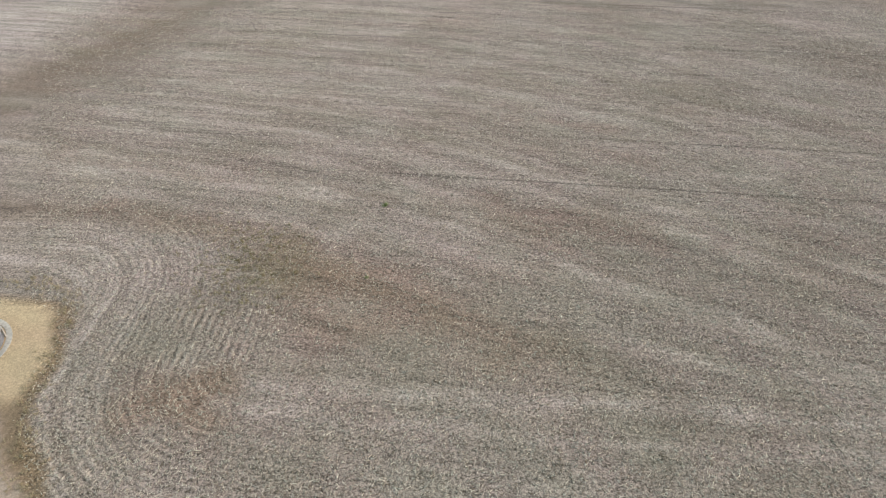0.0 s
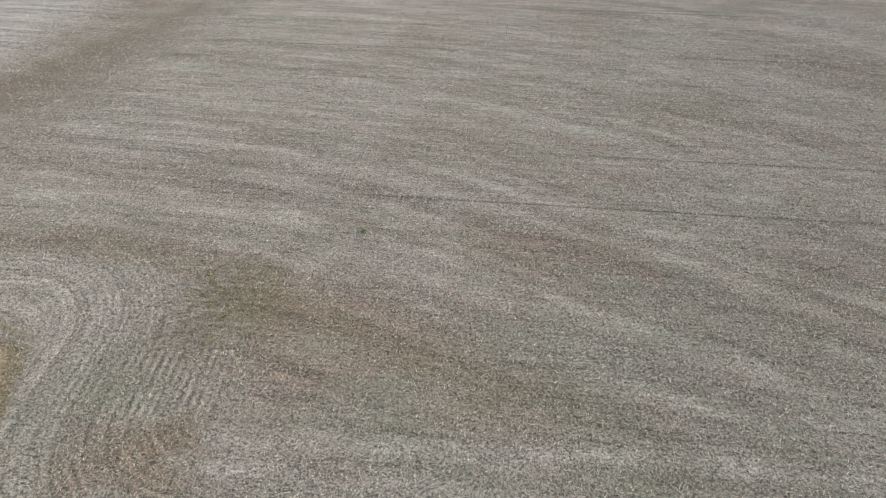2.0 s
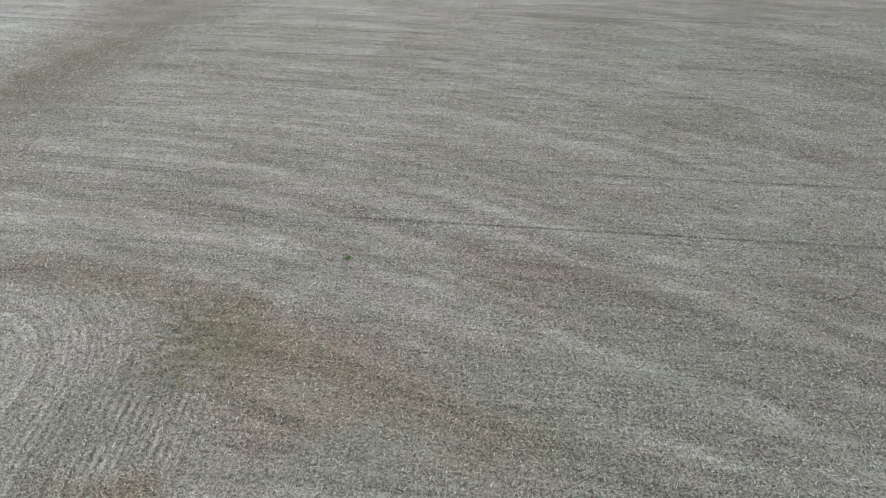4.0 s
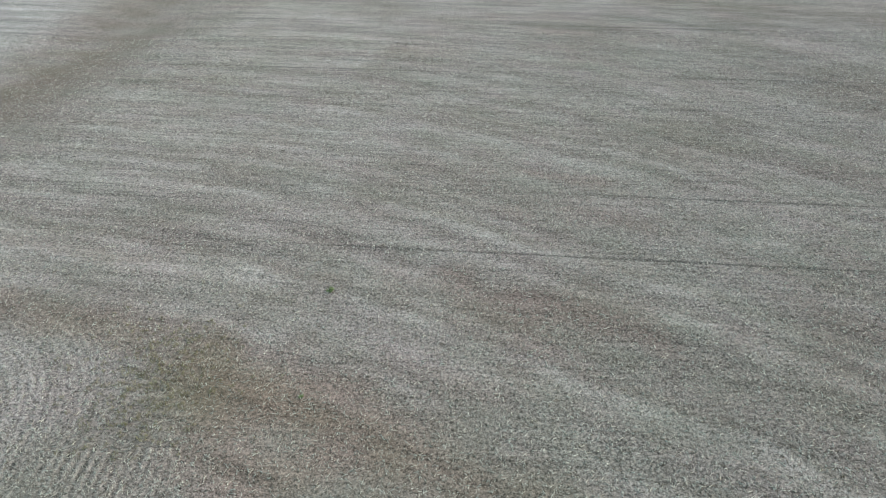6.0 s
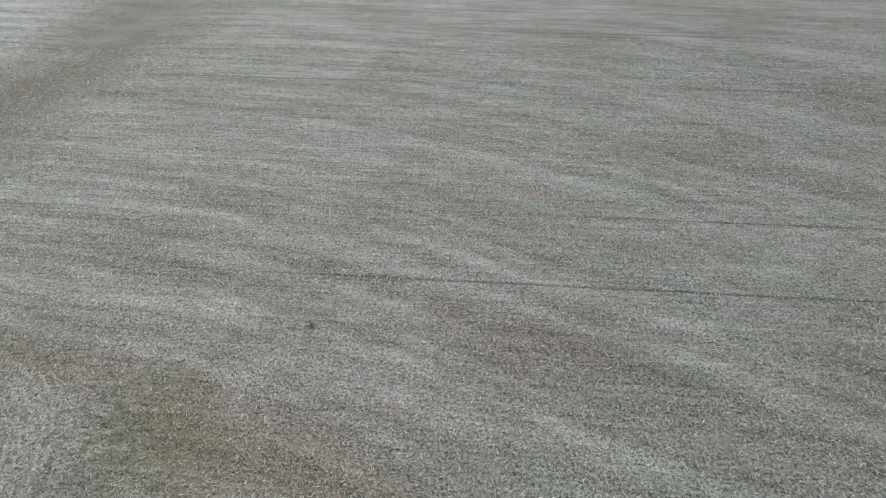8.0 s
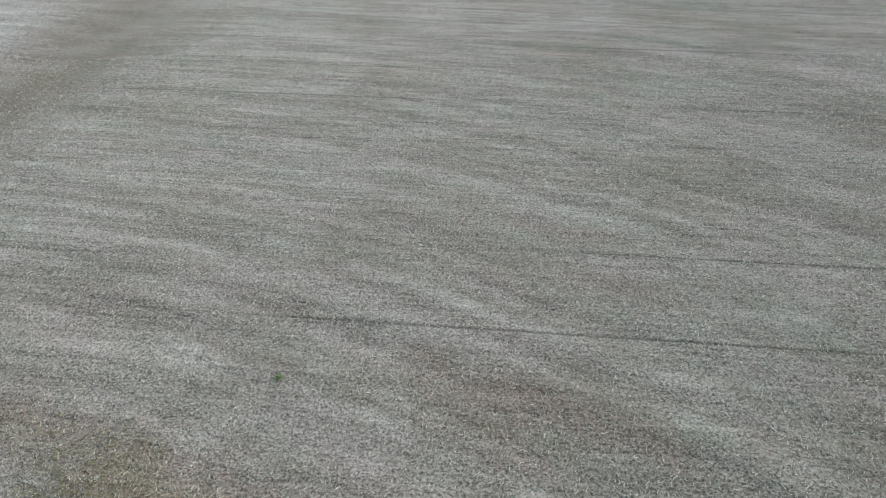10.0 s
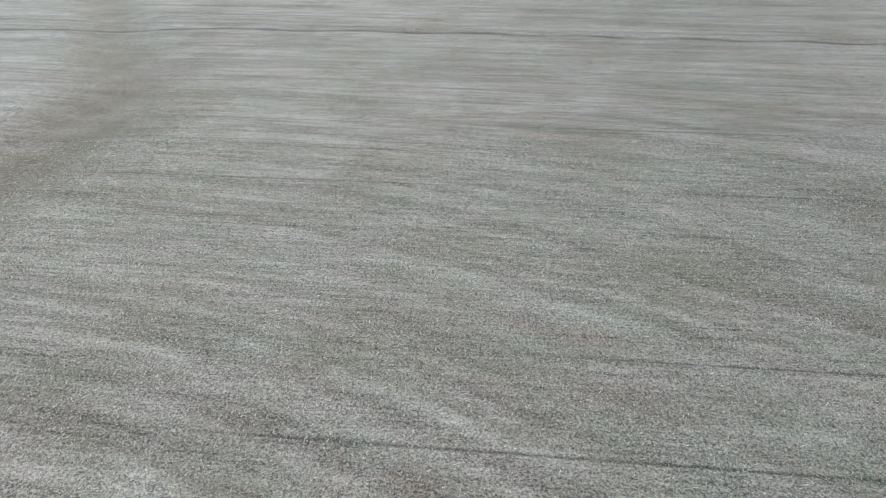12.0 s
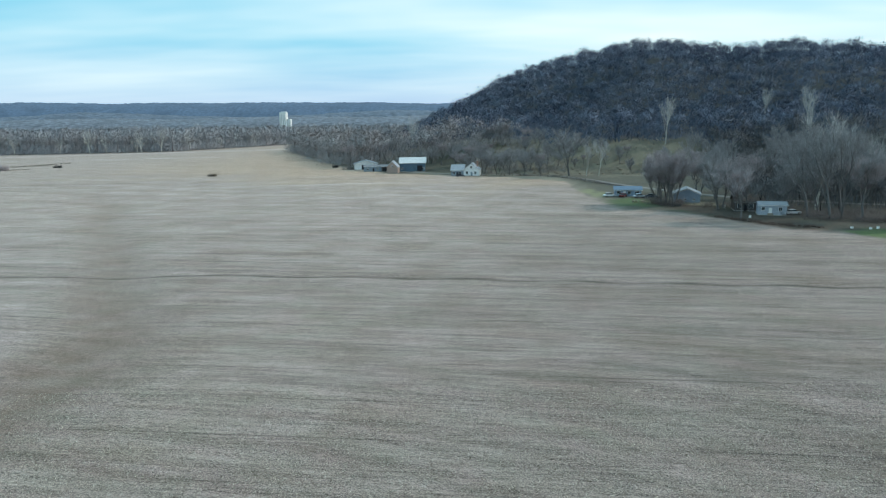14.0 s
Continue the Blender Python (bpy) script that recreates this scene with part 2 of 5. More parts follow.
    # haze and falloff painted into the soil: paler far off, darker rightwards
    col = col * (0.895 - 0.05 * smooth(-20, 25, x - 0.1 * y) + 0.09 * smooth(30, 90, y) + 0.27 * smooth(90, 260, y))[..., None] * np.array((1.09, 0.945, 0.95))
    # lawns, pasture and wood floor past the field's edge
    out_r = field_side(x, y)
    col = lay(col, (0.100, 0.094, 0.074), smooth(-0.5, 2.5, out_r + 1.5 * n2))
    # tree shade painted in: ground round the houses nearly black
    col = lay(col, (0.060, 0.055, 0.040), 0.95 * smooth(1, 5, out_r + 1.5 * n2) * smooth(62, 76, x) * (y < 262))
    col = lay(col, (0.095, 0.088, 0.066), smooth(0.0, 0.8, n2 + 0.6 * n5) * smooth(2, 8, out_r) * (y > 340) * 0.7)
    col = lay(col, (0.225, 0.20, 0.155), smooth(0, 1.5, out_r) * (1 - smooth(50, 62, x + 2 * n2)) * (y < 345))
    # lawns, a painted tree shadow at (78, 209), then two sunlit grass strips, painted
    for px, py, a, b, g in ((64, 230, 10, 13, (0.07, 0.115, 0.042)), (107, 163, 12, 7, (0.10, 0.155, 0.05)), (118, 140, 20, 14, (0.10, 0.155, 0.05)), (78, 209, 9, 5, (0.045, 0.06, 0.03)), (84, 224, 7, 5, (0.24, 0.22, 0.15)), (101, 203, 6, 4, (0.20, 0.185, 0.125)), (-8, 372, 8, 3, (0.13, 0.16, 0.06))):
        d = ((x - px) / a) ** 2 + ((y - py) / b) ** 2 + 0.3 * n2
        col = lay(col, g, 0.85 * smooth(0, 1.5, out_r) * (1 - smooth(0.5, 1.3, d)))
    # dark band before the houses is painted tree shade; red-brown edge darkened too
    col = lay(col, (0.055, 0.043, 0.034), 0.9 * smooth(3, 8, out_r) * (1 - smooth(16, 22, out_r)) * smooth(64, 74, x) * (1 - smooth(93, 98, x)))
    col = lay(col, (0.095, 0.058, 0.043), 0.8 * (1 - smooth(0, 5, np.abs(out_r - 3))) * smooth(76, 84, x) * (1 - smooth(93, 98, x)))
    col = lay(col, (0.19, 0.17, 0.125), smooth(-0.3, 0.6, n1 + 0.5 * n5) * (f_pasture(x, y) < 1) * 0.7)
    d = ((x - 56) / 4.5) ** 2 + ((y - 262) / 16) ** 2 + 0.6 * n2 + 0.4 * n5
    col = lay(col, (0.26, 0.27, 0.13), 0.6 * (1 - smooth(0.1, 1.3, d)))
    f = foot(x)
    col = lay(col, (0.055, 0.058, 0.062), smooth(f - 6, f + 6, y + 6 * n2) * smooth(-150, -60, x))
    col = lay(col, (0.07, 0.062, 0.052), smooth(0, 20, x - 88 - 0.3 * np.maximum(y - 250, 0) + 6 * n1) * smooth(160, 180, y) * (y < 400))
    far = smooth(0, 25, y - np.interp(x, (-4000, -700, -450, -300, -218, -153, -72), (640, 660, 690, 720, 930, 657, 440))) * (x < 0)
    col = lay(col, (0.14, 0.115, 0.085), far)
    return col


def f_pasture(x, y):
    """0 on the sloping pasture under the hill, above 1 elsewhere."""
    f = foot(x)
    return np.where((y > f - 100) & (y < f) & (x > 15) & (x < 130), 0.0, 2.0)


EDGE = ((-420, 1000), (-218, 930), (-153, 657), (-72, 437), (-30, 371), (1, 357), (29, 341), (53, 312), (51, 275), (52, 240), (53, 212), (66, 207), (78, 185), (86, 170), (96, 166), (99, 154), (150, 112), (400, 60))


def field_side(x, y):
    """Signed distance to the field's far edge: positive outside."""
    best = np.full(x.shape, 1e9)
    side = np.zeros(x.shape)
    for (ax, ay), (bx, by) in zip(EDGE[:-1], EDGE[1:]):
        dx, dy = bx - ax, by - ay
        t = np.clip(((x - ax) * dx + (y - ay) * dy) / (dx * dx + dy * dy), 0, 1)
        d = np.hypot(x - ax - t * dx, y - ay - t * dy)
        s = dx * (y - ay) - dy * (x - ax)
        near = d < best
        best = np.where(near, d, best)
        side = np.where(near, np.sign(s), side)
    return best * side


# ---- materials ----


def material(name):
    m = bpy.data.materials.new(name)
    m.use_nodes = True
    return m, Nodes(m.node_tree)


def finish(n, color, rough=0.85, bump=None, dist=0.02, strength=0.5, metallic=0.0, spec=0.3, sheen=0.0):
    b = n.add("ShaderNodeBsdfPrincipled", None, Base_Color=color if isinstance(color, bpy.types.NodeSocket) else (*color, 1), Roughness=rough, Metallic=metallic)
    b.inputs["Specular IOR Level"].default_value = spec
    b.inputs["Sheen Weight"].default_value, b.inputs["Sheen Roughness"].default_value = sheen, 0.45
    if bump is not None:
        bn = n.add("ShaderNodeBump", None, Height=bump, Strength=strength, Distance=dist)
        n.tree.links.new(bn.outputs[0], b.inputs["Normal"])
    n.add("ShaderNodeOutputMaterial", None, Surface=b.outputs[0])


def plain(name, color, rough=0.7, grain=8.0, vary=0.25, metallic=0.0, bump=0.3):
    """A surface of one colour with grain, stains and fine relief."""
    m, n = material(name)
    pos = n.add("ShaderNodeTexCoord").outputs["Object"]
    a, b = n.noise(pos, grain, 4), n.noise(pos, grain * 0.13, 3)
    dark = tuple(c * (1 - vary) for c in color)
    lite = tuple(min(1, c * (1 + vary)) for c in color)
    col = n.mix(n.ramp(a, (0.3, 0.0), (0.7, 1.0)), dark, lite)
    col = n.mix(n.math("MULTIPLY", n.ramp(b, (0.45, 0.0), (0.75, 1.0)), 0.45), col, tuple(c * 0.55 for c in color))
    finish(n, col, rough, a, 0.01, bump, metallic)
    return m


def ground_material():
    m, n = material("field_soil")
    pos = n.add("ShaderNodeTexCoord").outputs["Object"]
    soil = n.add("ShaderNodeAttribute", {"attribute_name": "soil"}).outputs["Color"]
    rows = n.add("ShaderNodeAttribute", {"attribute_name": "rows"}).outputs["Fac"]
    bend = n.add("ShaderNodeAttribute", {"attribute_name": "bend"}).outputs["Fac"]
    stubs = n.add("ShaderNodeAttribute", {"attribute_name": "stubs"}).outputs["Fac"]
    v = n.add("ShaderNodeAttribute", {"attribute_name": "across"}).outputs["Fac"]
    x = n.add("ShaderNodeSeparateXYZ", None, Vector=pos).outputs[0]
    # older passes run at a slant to the rows
    slant = n.add("ShaderNodeAttribute", {"attribute_name": "slant"}).outputs["Fac"]
    tracks = n.add("ShaderNodeAttribute", {"attribute_name": "tracks"}).outputs["Fac"]
    residue = n.add("ShaderNodeAttribute", {"attribute_name": "residue"}).outputs["Fac"]
    terrace = n.math("ABSOLUTE", n.add("ShaderNodeAttribute", {"attribute_name": "terrace"}).outputs["Fac"])
    grain = n.noise(pos, 6.0, 4, 0.95)
    chaff = n.noise(pos, 11.5, 2, 0.7)
    clump = n.noise(pos, 1.7, 4, 0.75)
    patch = n.noise(pos, 0.55, 3, 0.6)
    stain = n.noise(pos, 0.17, 4, 0.6)

    def streaks(run, stretch, z, scale, detail, rough):
        vec = n.add("ShaderNodeCombineXYZ", None, X=run, Y=n.math("MULTIPLY", x, stretch), Z=z).outputs[0]
        return n.math("SUBTRACT", n.noise(vec, scale, detail, rough), 0.5)

    # streaks left by each pass of the machines, two widths; older tracks, two widths
    streak = streaks(v, 0.025, 0.0, 1.5, 4, 0.75)
    fine = streaks(v, 0.035, 3.0, 3.6, 2, 0.6)
    broad = streaks(slant, 0.03, 7.0, 0.30, 3, 0.6)
    mid = streaks(slant, 0.05, 11.0, 0.95, 3, 0.6)
    far = n.math("MULTIPLY", n.math("SUBTRACT", v, 14.0), 0.025, clamp=True)
    warp = n.math("ADD", v, n.math("MULTIPLY", n.math("SUBTRACT", clump, 0.5), 0.16))
    row = n.math("SINE", n.math("MULTIPLY", warp, 6.2832 / 0.52))
    amount = n.math("MULTIPLY", rows, n.math("ADD", 0.03, n.math("ADD", n.math("MULTIPLY", n.math("MULTIPLY", bend, n.ramp(patch, (0.47, 0.0), (0.64, 1.0))), 0.2), n.math("MULTIPLY", stubs, n.ramp(patch, (0.42, 0.0), (0.60, 0.22))))))
    rows = n.math("MULTIPLY", rows, n.math("SUBTRACT", 1.0, n.math("MULTIPLY", bend, 0.45)))
    f = n.math("ADD", 1.0, n.math("MULTIPLY", n.math("SUBTRACT", grain, 0.5), 7.2))
    f = n.math("ADD", f, n.math("MULTIPLY", n.math("SUBTRACT", chaff, 0.5), 1.8))
    f = n.math("ADD", f, n.math("MULTIPLY", n.math("SUBTRACT", clump, 0.5), 1.35))
    f = n.math("ADD", f, n.math("MULTIPLY", n.math("SUBTRACT", patch, 0.5), 0.5))
    f = n.math("ADD", 1.0, n.math("MULTIPLY", n.math("SUBTRACT", f, 1.0), residue))
    for band, low, high, where in ((streak, 0.75, 0.85, rows), (fine, 0.65, 1.1, rows)):
        f = n.math("ADD", f, n.math("MULTIPLY", n.math("MULTIPLY", band, where), n.math("ADD", low, n.math("MULTIPLY", far, high - low))))
    f = n.math("ADD", f, n.math("MULTIPLY", n.math("MULTIPLY", broad, 0.6), tracks))
    f = n.math("ADD", f, n.math("MULTIPLY", n.math("MULTIPLY", mid, 0.95), tracks))
    # each turning row has a tone of its own
    arcs = streaks(v, 0.03, 9.0, 1.9, 2, 0.6)
    f = n.math("ADD", f, n.math("MULTIPLY", n.math("MULTIPLY", arcs, n.math("MULTIPLY", bend, rows)), 0.8))
    f = n.math("ADD", f, n.math("MULTIPLY", row, amount))
    f = n.math("MINIMUM", n.math("MAXIMUM", f, 0.2), 2.05)
    # narrow dark gap rows between passes
    gap = n.math("PINGPONG", n.math("SUBTRACT", warp, 24.2), 4.13)
    wide = n.math("ADD", 0.11, n.math("MULTIPLY", patch, 0.12))
    gapm = n.math("MULTIPLY", n.math("SUBTRACT", 1.0, n.math("DIVIDE", gap, wide), clamp=True), n.ramp(n.noise(n.add("ShaderNodeCombineXYZ", None, X=n.math("MULTIPLY", x, 0.035), Y=n.math("MULTIPLY", v, 0.12), Z=1.7).outputs[0], 1.0, 2), (0.47, 0.0), (0.60, 0.6)))
    first = n.math("MULTIPLY", n.math("LESS_THAN", v, 28.0), n.math("MULTIPLY", n.math("ADD", x, 14.0), 0.16, clamp=True))
    gapm = n.math("MAXIMUM", gapm, n.math("MULTIPLY", n.math("SUBTRACT", 1.0, n.math("DIVIDE", gap, wide), clamp=True), n.math("MAXIMUM", n.math("MULTIPLY", first, 0.65), n.math("MULTIPLY", n.math("LESS_THAN", v, 37.0), n.math("MULTIPLY", n.math("MULTIPLY", n.math("ADD", x, 6.0), 0.05, clamp=True), 0.7)))))
    gapm = n.math("MULTIPLY", n.math("MULTIPLY", gapm, rows), n.math("MULTIPLY", n.math("SUBTRACT", 1.0, bend), n.math("GREATER_THAN", v, 22.0)))
    f = n.math("MULTIPLY", f, n.math("SUBTRACT", 1.0, n.math("MULTIPLY", gapm, 0.9)))
    # worn strips where neighbouring passes meet, and finer ones between
    half = n.math("PINGPONG", n.math("SUBTRACT", warp, 23.1), 2.06)
    worn = n.math("MAXIMUM", n.math("SUBTRACT", 1.0, n.math("DIVIDE", gap, 0.9), clamp=True), n.math("MULTIPLY", n.math("SUBTRACT", 1.0, n.math("DIVIDE", half, 0.6), clamp=True), 0.6))
    worn = n.math("MULTIPLY", n.math("MULTIPLY", worn, rows), n.math("MULTIPLY", n.math("SUBTRACT", v, 40.0), 0.025, clamp=True))
    worn = n.math("MULTIPLY", worn, n.ramp(n.noise(n.add("ShaderNodeCombineXYZ", None, X=n.math("MULTIPLY", x, 0.03), Y=n.math("MULTIPLY", v, 0.15), Z=4.4).outputs[0], 1.0, 3), (0.38, 0.0), (0.6, 0.2)))
    f = n.math("MULTIPLY", f, n.math("SUBTRACT", 1.0, worn))
    edge = n.math("SUBTRACT", 1.0, n.math("DIVIDE", terrace, n.math("ADD", 0.5, n.math("MULTIPLY", patch, 0.8))), clamp=True)
    f = n.math("MULTIPLY", f, n.math("SUBTRACT", 1.0, n.math("MULTIPLY", edge, n.ramp(stain, (0.35, 0.4), (0.6, 0.75)))))
    tint = n.add("ShaderNodeCombineXYZ", None, X=f, Y=f, Z=f).outputs[0]
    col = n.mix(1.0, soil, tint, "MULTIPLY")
    col = n.mix(n.ramp(stain, (0.45, 0.0), (0.75, 0.25)), col, (0.16, 0.14, 0.10))
    # faint drift of the residue's hue from pinkish to greenish
    hue = n.noise(n.add("ShaderNodeCombineXYZ", None, X=n.math("MULTIPLY", slant, 0.30), Y=n.math("MULTIPLY", x, 0.11), Z=5.0).outputs[0], 1.0, 3, 0.5)
    col = n.mix(1.0, col, n.mix(n.ramp(hue, (0.35, 0.0), (0.65, 1.0)), (1.02, 0.988, 1.005), (0.972, 1.006, 0.986)), "MULTIPLY")
    height = n.math("ADD", n.math("MULTIPLY", grain, 0.8), n.math("ADD", clump, n.math("MULTIPLY", row, amount)))
    finish(n, col, 0.95, height, 0.07, 0.8, spec=0.1, sheen=0.05)
    return m


SOIL = ground_material()
BARK = plain("bark", (0.145, 0.14, 0.14), 0.9, 12, 0.4)
PALE_BARK = plain("pale_bark", (0.52, 0.50, 0.46), 0.85, 5, 0.3)
PALE_TWIG = plain("pale_twig", (0.46, 0.45, 0.45), 0.9, 0.35, 0.3, bump=0.0)
TWIG = plain("twig", (0.29, 0.285, 0.295), 0.9, 0.35, 0.3, bump=0.0)
REDTWIG = plain("red_twig", (0.355, 0.315, 0.325), 0.9, 0.35, 0.35, bump=0.0)


def woodland_material(name, low, high):
    """Bare crowns, each tree with a tone of its own."""
    m, n = material(name)
    pos = n.add("ShaderNodeTexCoord").outputs["Object"]
    tone = n.add("ShaderNodeAttribute", {"attribute_name": "tone"}).outputs["Fac"]
    isle = n.add("ShaderNodeNewGeometry").outputs["Random Per Island"]
    fuzz = n.noise(n.add("ShaderNodeMapping", None, Vector=pos, Scale=(1.0, 1.0, 0.8)).outputs[0], 0.24, 3, 0.6)
    f = n.math("ADD", 0.1, n.math("ADD", n.math("MULTIPLY", tone, 0.62), n.math("MULTIPLY", isle, 0.03)))
    f = n.math("ADD", f, n.math("MULTIPLY", n.math("SUBTRACT", fuzz, 0.5), 0.3), clamp=True)
    col = n.mix(f, low, high)
    col = n.mix(n.ramp(n.noise(pos, 0.02, 3), (0.4, 0.0), (0.7, 0.35)), col, tuple(c * 0.6 for c in low))
    finish(n, col, 0.95, spec=0.1)
    return m


# hill tones carry painted blue haze
HAZED_WOODS = woodland_material("hazed_hill_woods", (0.056, 0.079, 0.125), (0.238, 0.283, 0.368))
# lowland tones set darker, with the shade over these trees in the colour
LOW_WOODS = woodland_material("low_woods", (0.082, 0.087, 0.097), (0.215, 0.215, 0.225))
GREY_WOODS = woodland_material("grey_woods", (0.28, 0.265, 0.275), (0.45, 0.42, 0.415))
# haze painted in: river bank and valley woods paler and bluer
HAZED_RIVER_WOODS = woodland_material("hazed_bank_woods", (0.32, 0.325, 0.355), (0.46, 0.45, 0.455))
HAZED_FAR_WOODS = woodland_material("hazed_far_woods", (0.25, 0.27, 0.31), (0.38, 0.40, 0.43))

# ---- ground sheet ----


def array_mesh(name, verts, faces, mat):
    """A mesh from numpy arrays; faces all of one size."""
    me = bpy.data.meshes.new(name)
    k = faces.shape[1]
    me.vertices.add(len(verts))
    me.vertices.foreach_set("co", np.ascontiguousarray(verts, np.float32).ravel())
    me.loops.add(faces.size)
    me.loops.foreach_set("vertex_index", np.ascontiguousarray(faces, np.int32).ravel())
    me.polygons.add(len(faces))
    me.polygons.foreach_set("loop_start", np.arange(0, faces.size, k, dtype=np.int32))
    me.update(calc_edges=True)
    me.materials.append(mat)
    return me


nx, ny = len(gx), len(gy)
idx = np.arange(nx * ny).reshape(ny, nx)
quads = np.stack([idx[:-1, :-1], idx[:-1, 1:], idx[1:, 1:], idx[1:, :-1]], -1).reshape(-1, 4)
ground_mesh = array_mesh("ground", np.stack([GX, GY, GZ], -1).reshape(-1, 3), quads, SOIL)
ground_mesh.polygons.foreach_set("use_smooth", np.ones(len(quads), bool))
soil = soil_and_light_colour(GX, GY)
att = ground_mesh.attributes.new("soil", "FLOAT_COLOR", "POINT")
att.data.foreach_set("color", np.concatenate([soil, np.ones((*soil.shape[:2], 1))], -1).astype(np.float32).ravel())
# row coordinate: straight passes, and passes that bend round the bare pad
straight = GY + GX * (0.083 + 0.045 * smooth(35, 115, GY))
swing, turn = turning(GX, GY)
across = np.where(turn > 0.5, swing, straight)
inside = (1 - smooth(-3, 0, field_side(GX, GY))) * (1 - smooth(500, 900, GY))
pad = pad_depth(GX, GY)
grassed = np.exp(-((GX - np.interp(GY, *WATERWAY)) / 9) ** 2) * smooth(12, 45, GY) * (1 - smooth(230, 320, GY))
residue = 0.3 + 0.7 * inside * (1 - smooth(0.6, 1.6, pad)) * (1 - 0.55 * grassed)
terrace = GY - np.interp(GX, *TERRACE) + 30 * (GX < -95) + 30 * (GX > 150)
seam = 1 - 0.8 * np.exp(-((turn - 0.5) / 0.25) ** 2)
for key, val in (("across", across), ("slant", slanting(GX, GY)), ("bend", turn), ("stubs", (1 - smooth(0.4, 1.3, ((GX + 18.5) / 5) ** 2 + ((GY - 5.3) / 3.6) ** 2)) * turn), ("residue", residue), ("terrace", terrace),
                 ("rows", inside * (1 - smooth(-0.6, 0.4, pad)) * seam * (1 - 0.75 * grassed)),
                 ("tracks", inside * smooth(-0.5, 4, GY) * (1 - turn) * (1 - 0.75 * grassed))):
    att = ground_mesh.attributes.new(key, "FLOAT", "POINT")
    att.data.foreach_set("value", val.astype(np.float32).ravel())
tagged(new("ground", ground_mesh), "harvested crop field with pale stubble, lawns and a wooded hill", "field", kind="structure")

# ---- trees ----
rng = np.random.RandomState(7)


def tube(path, radii, sides, V, F):
    """Adds a tapered tube along path to the lists."""
    base = len(V)
    path = np.array(path)
    tang = np.gradient(path, axis=0)
    for p, t, r in zip(path, tang, radii):
        t = t / (np.linalg.norm(t) + 1e-9)
        a = np.cross(t, (0.3, 0.9, 0.1)); a /= np.linalg.norm(a) + 1e-9
        b = np.cross(t, a)
        for k in range(sides):
            q = 6.2832 * k / sides
            V.append(p + r * (a * math.cos(q) + b * math.sin(q)))
    for i in range(len(path) - 1):
        for k in range(sides):
            k2 = (k + 1) % sides
            F.append((base + i * sides + k, base + i * sides + k2, base + (i + 1) * sides + k2, base + (i + 1) * sides + k))


def spikes(starts, ends, width):
    """Three-sided tapered twigs as one array of vertices and triangles."""
    n = len(starts)
    d = ends - starts
    a = np.cross(d, rng.normal(size=(n, 3)))
    a /= np.linalg.norm(a, axis=1)[:, None] + 1e-9
    b = np.cross(d, a)
    b /= np.linalg.norm(b, axis=1)[:, None] + 1e-9
    wv = np.broadcast_to(width, (n,))[:, None] * 0.5
    v = np.stack([starts + a * wv, starts + (-0.5 * a + 0.87 * b) * wv, starts + (-0.5 * a - 0.87 * b) * wv, ends], 1)
    i = (np.arange(n) * 4)[:, None, None]
    f = i + np.array([[0, 1, 3], [1, 2, 3], [2, 0, 3]])[None]
    return v.reshape(-1, 3), f.reshape(-1, 3)


def twigs_mesh(name, starts, ends, width, mat):
    """Many fine tapered twigs, each one narrow blade, as one mesh."""
    d = ends - starts
    a = np.cross(d, rng.normal(size=d.shape))
    a *= (np.broadcast_to(width, (len(d),)) * 0.5 / (np.linalg.norm(a, axis=1) + 1e-9))[:, None]
    v = np.stack([starts - a, starts + a, ends], 1).reshape(-1, 3)
    return array_mesh(name, v, np.arange(len(v)).reshape(-1, 3), mat)


